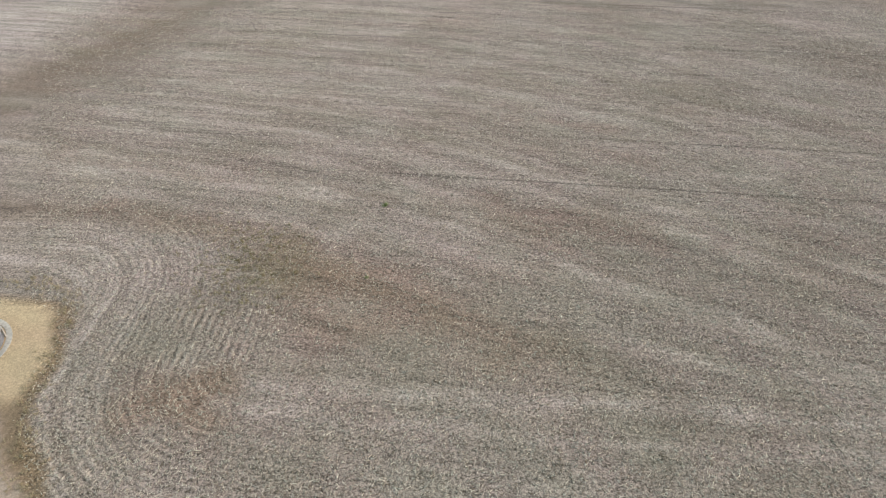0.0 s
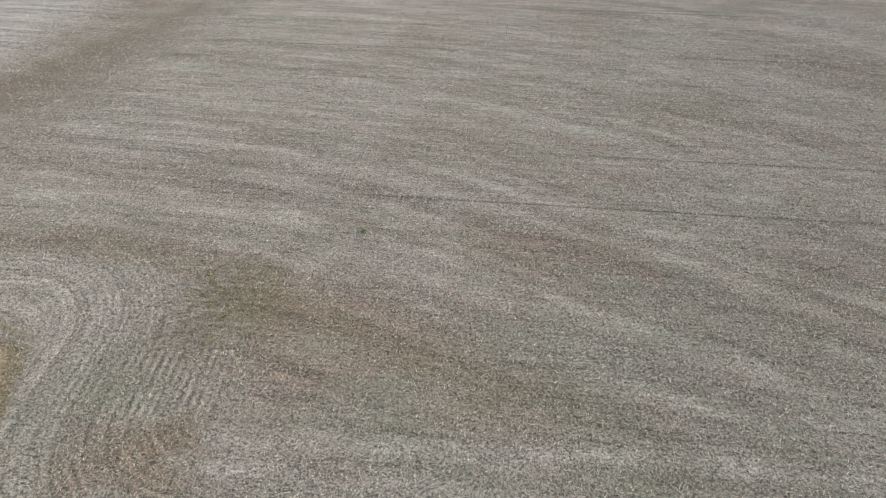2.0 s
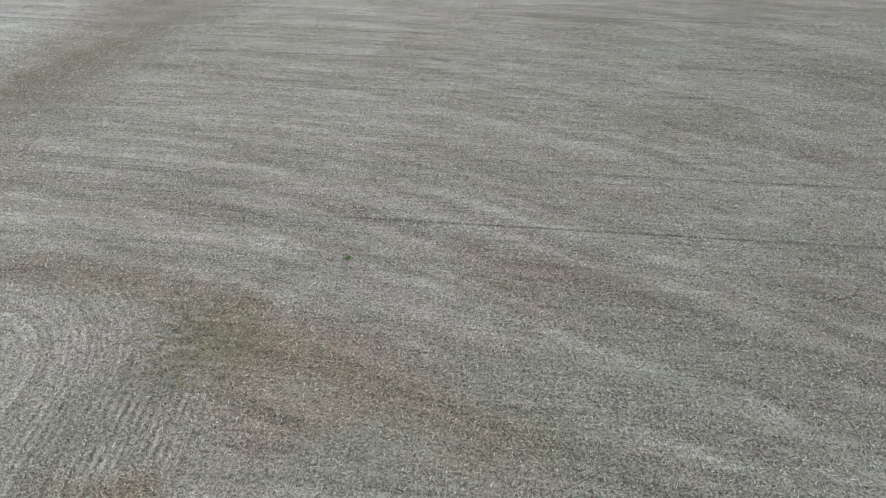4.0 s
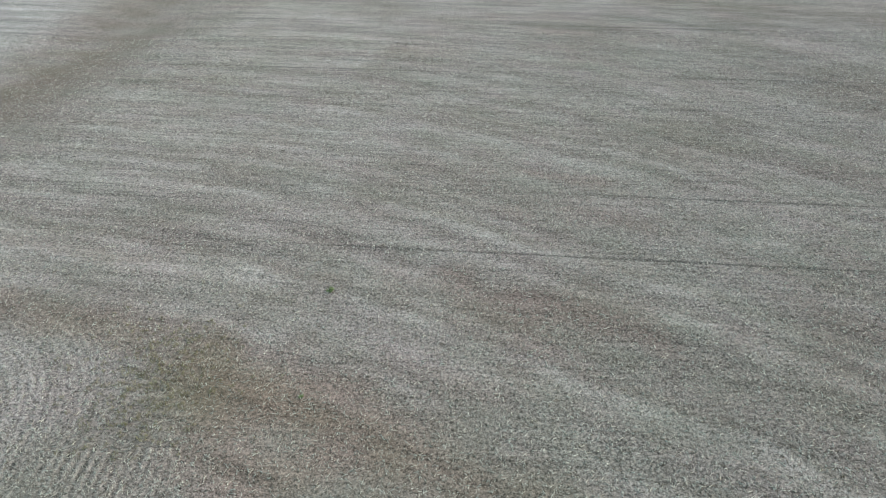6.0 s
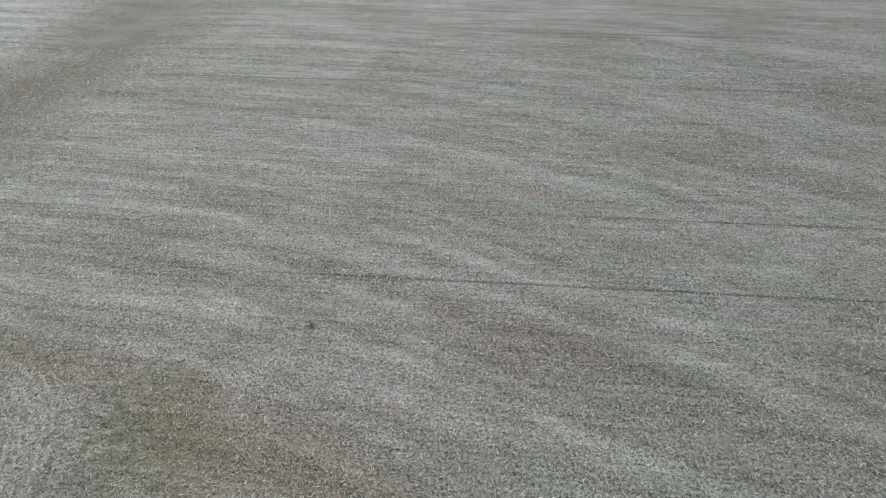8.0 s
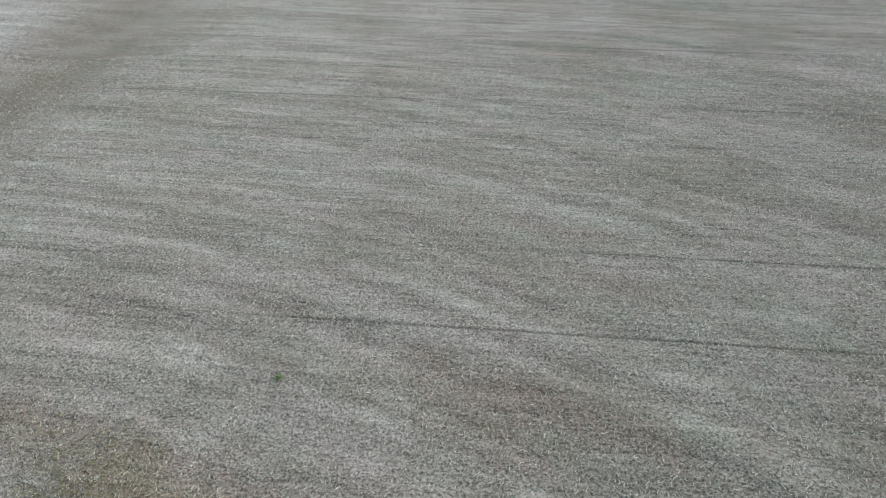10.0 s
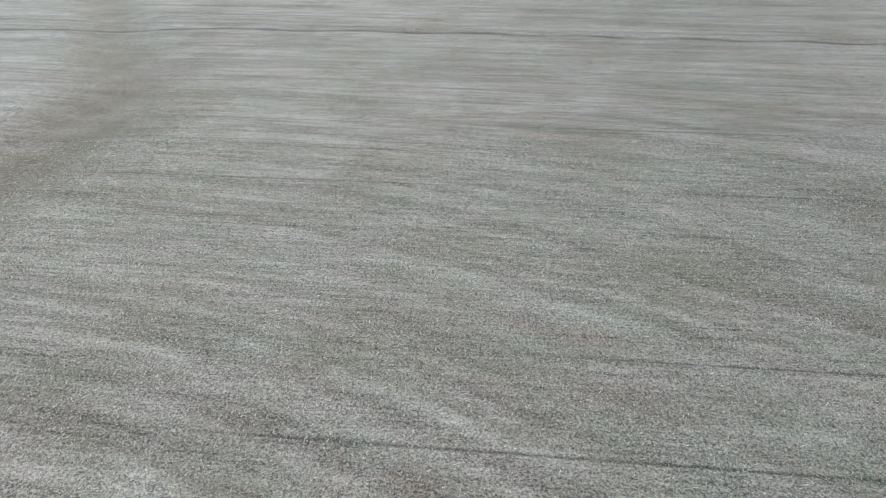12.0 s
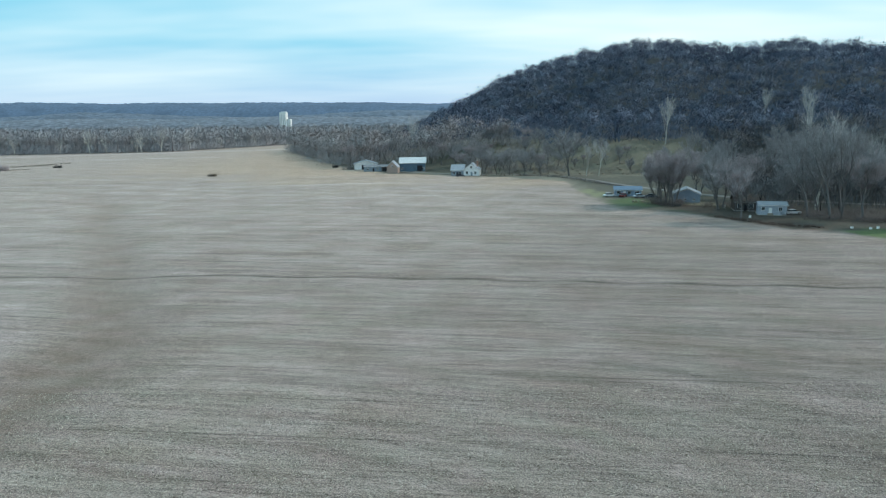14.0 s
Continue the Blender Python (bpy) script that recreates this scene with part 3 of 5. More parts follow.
def bare_tree(name, height, spread, bark, twig, label, seed, stems=1, low=0.25, twigs=7, width=0.06):
    """A leafless tree: forking trunk and limbs, and a crown of fine branches."""
    r = np.random.RandomState(seed)
    V, F = [], []
    S, E, W = [], [], []

    def grow(p, d, ln, rad, depth):
        pts, radii = [p], [rad]
        for k in range(3 if depth < 3 else 1):
            d = d + r.normal(size=3) * 0.13 + np.array([0, 0, 0.10 if depth else 0.02])
            d = d / np.linalg.norm(d)
            p = p + d * ln / (3 if depth < 3 else 1)
            pts.append(p)
            radii.append(rad * (1 - 0.15 * (k + 1)))
        tube(pts, radii, 7 if depth == 0 else (5 if depth == 1 else 3), V, F)
        if depth >= 2:
            for _ in range(twigs * 3 if depth == 3 else twigs):
                q = r.uniform(0.1, len(pts) - 1)
                k = min(int(q), len(pts) - 2)
                st = pts[k] + (pts[k + 1] - pts[k]) * (q - k)
                dv = d * 0.8 + r.normal(size=3) * 0.55 + np.array([0, 0, 0.25])
                S.append(st), E.append(st + dv / np.linalg.norm(dv) * height * r.uniform(0.04, 0.11)), W.append(r.uniform(0.5, 1.3) * width)
        if depth == 3:
            return
        n = (5, 4, 4)[depth] + r.randint(0, 2)
        turn0 = r.uniform(0, 6.283)
        for i in range(n):
            q = 3 if i < 2 else r.uniform(1.1, 2.9)
            k = min(int(q), 2)
            st = pts[k] + (pts[k + 1] - pts[k]) * (q - k)
            az = turn0 + i * 2.4
            side = np.array([math.cos(az), math.sin(az), 0.0])
            open_ = (0.62, 0.75, 0.8)[depth] * r.uniform(0.6, 1.25) * spread
            nd = d + side * open_ + np.array([0, 0, 0.15])
            grow(st, nd / np.linalg.norm(nd), ln * (0.86, 0.62, 0.6)[depth] * r.uniform(0.75, 1.15), radii[k] * (0.62 if i < 2 else 0.45), depth + 1)

    for i in range(stems):
        az = 6.283 * i / stems + seed
        off = 0.35 * (stems > 1)
        grow(np.array([off * math.cos(az), off * math.sin(az), -0.3]), np.array([math.cos(az) * 0.22 * (stems > 1), math.sin(az) * 0.22 * (stems > 1), 1.0]), height * (low + 0.08), (height * 0.0135 + 0.04) / math.sqrt(stems), 0)
    V, S, E = np.array(V), np.array(S), np.array(E)
    k = height / max(E[:, 2].max(), 1)
    tree = new(name)
    me = bpy.data.meshes.new("trunk")
    me.from_pydata([tuple(v) for v in V * k], [], F)
    me.materials.append(bark)
    new("trunk", me).parent = tree
    new("crown", twigs_mesh("crown", S * k, E * k, np.array(W), twig)).parent = tree
    return tagged(tree, label, "tree")


def woods(name, label, spots, height, mat, seed, density=90, width=0.2, under=0.25, low=0.56, reach=1.0, wide=(0.95, 1.4)):
    """Far woodland: bare crowns of limbs and many twigs, as one mesh."""
    r = np.random.RandomState(seed)
    temps = []
    for k in range(9):
        V, F, N = [], [], []

        def add(v, f, nrm):
            F.append(f + sum(len(q) for q in V))
            V.append(v)
            N.append(nrm)

        cz, rz, rx = low + r.uniform(-0.03, 0.05), r.uniform(0.24, 0.32), r.uniform(0.20, 0.27)
        mid = np.array([0, 0, cz])
        lumps = [(mid, np.array([rx, rx, rz]))]
        for i in range(6):
            a = i * 1.05 + r.uniform(-0.4, 0.4)
            lumps.append((mid + np.array([rx * 0.6 * math.cos(a), rx * 0.6 * math.sin(a), r.uniform(-0.12, 0.14)]), np.array([1, 1, 1.1]) * r.uniform(0.11, 0.17)))
        S, E, W = [np.array([0, 0, -0.15])], [np.array([0, 0, 0.75])], [0.012]
        for c, sc in lumps:
            fork = np.array([0, 0, r.uniform(0.2, 0.42)])
            S.append(fork), E.append(c + np.array([0, 0, sc[2]])), W.append(0.005)
        for i in range(density):
            d = r.normal(size=3)
            d[2] = abs(d[2]) - 0.35
            d /= np.linalg.norm(d)
            c, sc = lumps[i % 7]
            st = c + d * sc * (1 - 0.6 * r.uniform(0, 1) ** 2)
            S.append(st), E.append(st + (d + np.array([0, 0, 0.45]) + r.normal(size=3) * 0.4) * r.uniform(0.045, 0.10) * reach), W.append(r.uniform(0.5, 1.3) * width / 36)
        for i in range(int(density * under)):
            a, q = r.uniform(0, 6.283), r.uniform(0.1, 0.42)
            st = np.array([q * math.cos(a), q * math.sin(a), r.uniform(-0.02, 0.25)])
            S.append(st), E.append(st + np.array([r.normal() * 0.05, r.normal() * 0.05, r.uniform(0.08, 0.2) * (0.4 + 0.6 * reach)])), W.append(r.uniform(0.5, 1.2) * width / 36)
        S, E, W = np.array(S), np.array(E), np.array(W)
        out = S - mid * 0.8
        out /= np.linalg.norm(out, axis=1)[:, None] + 1e-6
        out[:, 2] = np.maximum(out[:, 2], 0.25)
        out /= np.linalg.norm(out, axis=1)[:, None]
        a = np.cross(E - S, out + r.normal(size=S.shape) * 0.25)
        a /= np.linalg.norm(a, axis=1)[:, None]
        v = np.stack([S - a * W[:, None], S + a * W[:, None], E], 1)
        flip = (np.cross(v[:, 1] - v[:, 0], v[:, 2] - v[:, 0]) * out).sum(1) < 0
        v[flip] = v[flip][:, ::-1]
        add(v.reshape(-1, 3), np.arange(3 * len(v)).reshape(-1, 3), np.repeat(out, 3, 0))
        temps.append((np.concatenate(V), np.concatenate(F), np.concatenate(N)))
    verts, faces, norms, tones, base = [], [], [], [], 0
    for x, y, z in spots:
        v, f, nv = temps[r.randint(9)]
        q, s = r.uniform(0, 6.283), height * r.uniform(0.65, 1.15)
        c, sn = math.cos(q), math.sin(q)
        k = r.uniform(*wide)
        verts.append(np.stack([x + s * k * (c * v[:, 0] - sn * v[:, 1]), y + s * k * (sn * v[:, 0] + c * v[:, 1]), z + s * v[:, 2]], 1))
        norms.append(np.stack([c * nv[:, 0] - sn * nv[:, 1], sn * nv[:, 0] + c * nv[:, 1], nv[:, 2]], 1))
        faces.append(f + base)
        base += len(v)
        tones.append(np.full(len(v), r.uniform(0, 1) ** 1.3))
    me = array_mesh(name, np.concatenate(verts), np.concatenate(faces), mat)
    me.attributes.new("tone", "FLOAT", "POINT").data.foreach_set("value", np.concatenate(tones).astype(np.float32))
    me.normals_split_custom_set_from_vertices(np.concatenate(norms).astype(np.float32))
    return tagged(new(name, me), label, "woodland", kind="stuff")


def scatter(x0, x1, y0, y1, gap, seed, keep):
    r = np.random.RandomState(seed)
    xs, ys = np.meshgrid(np.arange(x0, x1, gap), np.arange(y0, y1, gap))
    xs, ys = xs.ravel() + r.uniform(-0.45, 0.45, xs.size) * gap, ys.ravel() + r.uniform(-0.45, 0.45, ys.size) * gap
    k = keep(xs, ys)
    return np.stack([xs[k], ys[k], land(xs[k], ys[k])], 1)


hill_spots = scatter(-90, 560, 300, 860, 10.6, 11, lambda x, y: (y > foot(x) - 24 * smooth(25, 60, x) * (1 - smooth(150, 200, x)) + 5 * np.sin(x * 0.2) + 9 * np.sin(x * 0.065)) & (y < foot(x) + 405) & (x < y * 0.66) & (x > -85))
woods("hillside_woods", "dense bare winter woodland covering the hill", hill_spots, 18.5, HAZED_WOODS, 21, 390, 0.38, 0.25, 0.52, 0.42, (0.95, 1.15))
SHORE = (-900, -450, -300, -218, -190), (690, 690, 725, 930, 960)
line_spots = scatter(-900, -150, 600, 1150, 8.0, 12, lambda x, y: (y > np.interp(x, *SHORE) + 5 * np.sin(x * 0.11)) & (y < np.interp(x, *SHORE) + 80) & (x > -y * 0.75))
woods("river_woods", "band of grey bare trees at the field's far edge", line_spots, 31, HAZED_RIVER_WOODS, 22, 340, 0.22, 0.3, 0.50, 0.42)
mid_spots = scatter(-200, 45, 408, 800, 7.5, 13, lambda x, y: (y > np.interp(x, (-200, -153, -72, -20, 45), (820, 665, 440, 410, 430))) & (y < foot(x) + np.interp(x, (-90, -50), (200, 14))) & (x > -0.26 * y) & ((x < -32) | (y < 436)))
woods("farm_woods", "grey bare woodland behind the farm buildings", mid_spots, 23.5, GREY_WOODS, 23, 380, 0.20, 0.3, 0.5, 0.5)
far_spots = scatter(-1500, -100, 1000, 2000, 19, 14, lambda x, y: (y > np.interp(x, *SHORE) + 110) & (x > -y * 0.72) & (x < -0.05 * y))
woods("valley_woods", "hazy bare woodland across the valley floor", far_spots, 27, HAZED_FAR_WOODS, 24, 34, 0.6, 0.2, 0.56)
side_spots = scatter(88, 300, 205, 430, 8.0, 15, lambda x, y: (x > 92 + 0.28 * (y - 200)) & (x < 0.74 * y) & (y < foot(x) + 6))
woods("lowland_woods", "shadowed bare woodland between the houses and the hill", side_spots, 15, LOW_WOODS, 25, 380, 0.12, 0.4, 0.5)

low_spots = scatter(14, 66, 364, 432, 7.5, 16, lambda x, y: (y < foot(x) - 6) & (x < 66 - 0.3 * (y - 364)))
woods("pasture_woods", "low grey thicket of young trees beside the farmhouse", low_spots, 8.5, GREY_WOODS, 26, 220, 0.13, 0.8, 0.45)

# ---- wooded ridges along the skyline ----


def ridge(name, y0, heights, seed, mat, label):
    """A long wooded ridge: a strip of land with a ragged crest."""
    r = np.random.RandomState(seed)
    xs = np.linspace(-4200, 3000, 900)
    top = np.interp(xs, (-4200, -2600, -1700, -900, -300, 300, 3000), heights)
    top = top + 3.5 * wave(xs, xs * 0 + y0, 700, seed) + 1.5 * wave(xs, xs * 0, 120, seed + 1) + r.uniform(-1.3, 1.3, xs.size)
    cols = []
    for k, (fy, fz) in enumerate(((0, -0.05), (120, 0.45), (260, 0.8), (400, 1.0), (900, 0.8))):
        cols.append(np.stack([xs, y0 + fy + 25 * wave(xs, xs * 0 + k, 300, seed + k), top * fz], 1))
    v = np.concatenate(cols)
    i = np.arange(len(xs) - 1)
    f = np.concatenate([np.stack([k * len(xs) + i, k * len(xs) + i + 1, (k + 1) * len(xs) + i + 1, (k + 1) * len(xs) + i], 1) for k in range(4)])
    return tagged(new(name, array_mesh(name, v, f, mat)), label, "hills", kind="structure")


# distance haze is painted into these ridges as blue, paler tones
HAZED_RIDGE = plain("hazed_ridge_woods", (0.105, 0.152, 0.225), 1.0, 0.07, 0.22, bump=0.0)
HAZED_MID_RIDGE = plain("hazed_middle_ridge_woods", (0.12, 0.15, 0.195), 1.0, 0.04, 0.4, bump=0.0)
HAZED_NEAR_RIDGE = plain("hazed_near_ridge_woods", (0.15, 0.17, 0.205), 1.0, 0.05, 0.5, bump=0.0)
ridge("backdrop", 3300, (172, 160, 152, 142, 132, 120, 110), 41, HAZED_RIDGE, "wooded ridge along the skyline, coloured blue for haze")
ridge("backdrop", 2750, (96, 58, 92, 60, 84, 66, 60), 43, HAZED_MID_RIDGE, "darker wooded slopes below the skyline ridge")
ridge("backdrop", 2300, (70, 62, 58, 55, 52, 60, 60), 45, HAZED_NEAR_RIDGE, "lower wooded hills across the valley")

# ---- things ----


def part(name, bm, mat, parent, label=""):
    """Links a bmesh as one mesh under a thing or a part."""
    me = bpy.data.meshes.new(name)
    bm.normal_update()
    bm.to_mesh(me)
    bm.free()
    me.materials.append(mat)
    ob = new(name, me)
    ob.parent = parent
    return tagged(ob, label)


def box(x0, x1, y0, y1, z0, z1, bevel=0.0, bm=None):
    bm = bm or bmesh.new()
    m = Matrix.LocRotScale(((x0 + x1) / 2, (y0 + y1) / 2, (z0 + z1) / 2), None, (x1 - x0, y1 - y0, z1 - z0))
    made = bmesh.ops.create_cube(bm, size=1.0, matrix=m)
    if bevel:
        edges = {e for v in made["verts"] for e in v.link_edges}
        bmesh.ops.bevel(bm, geom=list(edges), offset=bevel, segments=2, affect="EDGES")
    return bm


def prism(profile, y0, y1, bm=None):
    """A closed outline in x and z, drawn out along y."""
    bm = bm or bmesh.new()
    a = [bm.verts.new((x, y0, z)) for x, z in profile]
    b = [bm.verts.new((x, y1, z)) for x, z in profile]
    bm.faces.new(a[::-1]), bm.faces.new(b)
    for i in range(len(a)):
        j = (i + 1) % len(a)
        bm.faces.new((a[i], a[j], b[j], b[i]))
    bmesh.ops.recalc_face_normals(bm, faces=bm.faces)
    return bm


def boarded(name, color, rough=0.7, step=0.25, metallic=0.0, upright=False, vary=0.15):
    """Painted boards or ribbed sheets with dirt."""
    m, n = material(name)
    pos = n.add("ShaderNodeTexCoord").outputs["Object"]
    s = n.add("ShaderNodeSeparateXYZ", None, Vector=pos)
    run = n.math("ADD", s.outputs[0], s.outputs[1]) if upright else s.outputs[2]
    ph = n.math("FRACT", n.math("DIVIDE", run, step))
    groove = n.ramp(ph, (0.0, 0.45), (0.12, 1.0), (0.92, 1.0), (1.0, 0.55))
    a, b = n.noise(pos, 3.0, 4), n.noise(pos, 0.5, 3)
    col = n.mix(n.ramp(a, (0.3, 0.0), (0.75, 1.0)), tuple(c * (1 - vary) for c in color), tuple(min(1, c * (1 + vary)) for c in color))
    col = n.mix(n.math("MULTIPLY", n.ramp(b, (0.5, 0.0), (0.8, 1.0)), 0.35), col, tuple(c * 0.5 for c in color))
    col = n.mix(1.0, col, groove, "MULTIPLY")
    finish(n, col, rough, groove, 0.02, 0.6, metallic)
    return m


WHITE = boarded("white_boards", (0.74, 0.75, 0.76), 0.6)
# shade on the house fronts is put into these two blues
BLUE = boarded("blue_boards", (0.27, 0.35, 0.45), 0.6)
PALE_BLUE = boarded("pale_blue_boards", (0.38, 0.43, 0.50), 0.6)
GREY = boarded("grey_boards", (0.23, 0.29, 0.35), 0.6)
TAN = boarded("tan_boards", (0.36, 0.28, 0.25), 0.8, 0.3, upright=True)
BROWN = boarded("brown_boards", (0.10, 0.078, 0.068), 0.8, 0.2)
STEEL_WALL = boarded("ribbed_wall", (0.10, 0.17, 0.235), 0.5, 0.3, 0.2, True)
STEEL_ROOF = boarded("ribbed_roof", (0.66, 0.68, 0.69), 0.42, 0.3, 0.35, True)
SHINGLE = plain("shingles", (0.20, 0.21, 0.23), 0.9, 6, 0.3)
BLUE_ROOF = plain("blue_grey_shingles", (0.13, 0.20, 0.28), 0.9, 6, 0.2)
PALE_ROOF = plain("pale_shingles", (0.33, 0.36, 0.40), 0.8, 6, 0.2)
DARK = plain("dark_opening", (0.03, 0.03, 0.035), 0.9, 3, 0.3)
TRIM = plain("white_trim", (0.78, 0.78, 0.77), 0.5, 6, 0.08)
CONCRETE = plain("concrete", (0.42, 0.40, 0.37), 0.9, 5, 0.25)
BRICK = plain("chimney_brick", (0.36, 0.22, 0.17), 0.9, 9, 0.3)
TIMBER = plain("old_timber", (0.25, 0.21, 0.17), 0.9, 8, 0.3)
RUBBER = plain("rubber", (0.03, 0.03, 0.03), 0.8, 8, 0.2)
ROAD = plain("worn_asphalt", (0.20, 0.19, 0.175), 0.9, 3, 0.2)
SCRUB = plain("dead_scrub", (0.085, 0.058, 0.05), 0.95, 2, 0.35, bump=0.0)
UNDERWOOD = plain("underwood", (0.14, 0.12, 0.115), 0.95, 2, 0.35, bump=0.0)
BRUSH = plain("dry_brush", (0.15, 0.125, 0.10), 0.95, 2, 0.35, bump=0.0)
DEAD_GRASS = plain("dead_grass", (0.36, 0.29, 0.18), 0.9, 1.0, 0.35, bump=0.0)
DRY_WEED = plain("dry_weed", (0.27, 0.225, 0.12), 0.9, 1.2, 0.4, bump=0.0)
WEED = plain("weed_green", (0.21, 0.265, 0.11), 0.8, 5, 0.4, bump=0.0)
STRAW = plain("straw", (0.60, 0.55, 0.46), 0.85, 1.3, 0.35, bump=0.0)
DARK_STRAW = plain("dark_straw", (0.20, 0.165, 0.125), 0.9, 1.3, 0.4, bump=0.0)


def glass_material():
    m, n = material("window_glass")
    pos = n.add("ShaderNodeTexCoord").outputs["Object"]
    finish(n, n.mix(n.noise(pos, 1.5, 2), (0.015, 0.02, 0.025), (0.04, 0.05, 0.06)), 0.08, spec=0.6)
    return m


GLASS = glass_material()


def window(thing, x, z, w, h, y, d=-1):
    """A framed window on a wall whose face lies at y and looks towards d."""
    fr = bmesh.new()
    t = 0.09
    for a in ((x - w / 2 - t, x + w / 2 + t, z - t, z), (x - w / 2 - t, x + w / 2 + t, z + h, z + h + t), (x - w / 2 - t, x - w / 2, z, z + h), (x + w / 2, x + w / 2 + t, z, z + h), (x - 0.025, x + 0.025, z, z + h)):
        box(a[0], a[1], min(y, y + d * 0.07), max(y, y + d * 0.07), a[2], a[3], bm=fr)
    f = part("window_frame", fr, TRIM, thing, "white painted frame")
    part("pane", box(x - w / 2, x + w / 2, min(y + d * 0.004, y + d * 0.03), max(y + d * 0.004, y + d * 0.03), z, z + h), GLASS, f, "dark glass pane")


def door(thing, x, w, h, y, mat, d=-1, label=""):
    a = part("door", box(x - w / 2, x + w / 2, min(y, y + d * 0.06), max(y, y + d * 0.06), 0.05, h, 0.01), mat, thing, label)
    part("handle", box(x + w * 0.36, x + w * 0.36 + 0.05, min(y + d * 0.06, y + d * 0.12), max(y + d * 0.06, y + d * 0.12), 0.95, 1.05, 0.008), STEEL_ROOF, a, "metal handle")


def building(name, label, category, at, turn, w, d, h, rise, wall, roof, gable="x", over=0.4, openings=(), doors=(), sides=(), chimney=None, base=True):
    """A gabled building whose front looks towards -y. gable: the axis along which its ridge runs."""
    x, y = at
    thing = tagged(new(name), label, category, group="buildings beside the field")
    thing.matrix_world = pose(x, y, float(land(x, y)) - 0.05, 0, 0, turn)
    t = 0.25
    if gable == "y":
        out = [(-w / 2, 0), (w / 2, 0), (w / 2, h), (0, h + rise), (-w / 2, h)]
        part("wall", prism(out, -d / 2, d / 2), wall, thing)
        for sgn in (-1, 1):
            k = rise / (w / 2)
            e = w / 2 + over
            prof = [(0, h + rise + 0.02), (sgn * e, h + rise - k * e + 0.02), (sgn * e, h + rise - k * e + 0.16), (0, h + rise + 0.18)]
            part("roof", prism(prof, -d / 2 - over, d / 2 + over), roof, thing)
            fas = [(0, h + rise - 0.14), (sgn * e, h + rise - k * e - 0.14), (sgn * e, h + rise - k * e + 0.014), (0, h + rise + 0.014)]
            part("fascia", prism(fas, -d / 2 - over - 0.03, -d / 2 - over + 0.02), TRIM, thing, "white painted board")
    else:
        out = [(-d / 2, 0), (d / 2, 0), (d / 2, h), (0, h + rise), (-d / 2, h)]
        bm = prism(out, -w / 2, w / 2)
        bmesh.ops.rotate(bm, verts=bm.verts, matrix=Matrix.Rotation(radians(90), 3, "Z"))
        part("wall", bm, wall, thing)
        for sgn in (-1, 1):
            k = rise / (d / 2)
            e = d / 2 + over
            prof = [(0, h + rise + 0.02), (sgn * e, h + rise - k * e + 0.02), (sgn * e, h + rise - k * e + 0.16), (0, h + rise + 0.18)]
            bm = prism(prof, -w / 2 - over, w / 2 + over)
            bmesh.ops.rotate(bm, verts=bm.verts, matrix=Matrix.Rotation(radians(90), 3, "Z"))
            part("roof", bm, roof, thing)
        part("gutter", box(-w / 2 - over, w / 2 + over, -d / 2 - over - 0.1, -d / 2 - over + 0.0, h - rise / (d / 2) * over - 0.08, h - rise / (d / 2) * over + 0.04, 0.02), TRIM, thing, "white gutter")
    if base:
        part("footing", box(-w / 2 - 0.06, w / 2 + 0.06, -d / 2 - 0.06, d / 2 + 0.06, -0.4, 0.25), CONCRETE, thing, "concrete footing")
    for wx, wz, ww, wh in openings:
        window(thing, wx, wz, ww, wh, -d / 2)
    for dx, dw, dh, mat in doors:
        door(thing, dx, dw, dh, -d / 2, mat)
    if chimney:
        cx, cy, ch = chimney
        c = part("chimney", box(cx - 0.4, cx + 0.4, cy - 0.4, cy + 0.4, h * 0.5, ch, 0.02), BRICK, thing, "brick chimney")
        part("cap", box(cx - 0.48, cx + 0.48, cy - 0.48, cy + 0.48, ch, ch + 0.12, 0.02), CONCRETE, c, "concrete cap")
    return thing


# farmstead at the far end of the field
building("shed", "white gabled shed with a dark open doorway", "shed", (-50, 408), 6, 13.5, 9, 3.6, 1.9, WHITE, PALE_ROOF, "y", 0.5, ((4.5, 1.2, 1.2, 1.0),), ((-1.0, 3.0, 3.0, DARK),))
building("outbuilding", "low grey-blue outbuilding with a shallow roof", "outbuilding", (-44, 394), 3, 10.5, 6, 2.9, 0.8, GREY, SHINGLE, "x", 0.3, ((-3, 1.1, 1.0, 0.9), (2.6, 1.1, 1.0, 0.9)), ((0.2, 1.0, 2.0, DARK),))
building("outbuilding", "dark weathered lean-to between the farm sheds", "outbuilding", (-36.5, 392), 0, 4.6, 5, 3.0, 0.9, BROWN, SHINGLE, "x", 0.3, (), ((-0.6, 2.0, 2.3, DARK),))
building("small_barn", "small tan board barn with a steep roof", "barn", (-31.2, 379), -4, 6.0, 7.5, 3.6, 3.0, TAN, PALE_ROOF, "y", 0.3, ((0, 3.7, 0.8, 0.8),), ((0.0, 1.8, 2.3, TAN),))
barn = building("barn", "blue-grey metal barn with a pale ribbed roof", "barn", (-21, 391), 2, 14.2, 11, 5.0, 2.6, STEEL_WALL, STEEL_ROOF, "x", 0.6, ((-6, 1.4, 1.0, 0.9), (6, 1.4, 1.0, 0.9)), ((-1.5, 4.0, 4.0, STEEL_WALL), (4.0, 3.0, 3.4, DARK)))
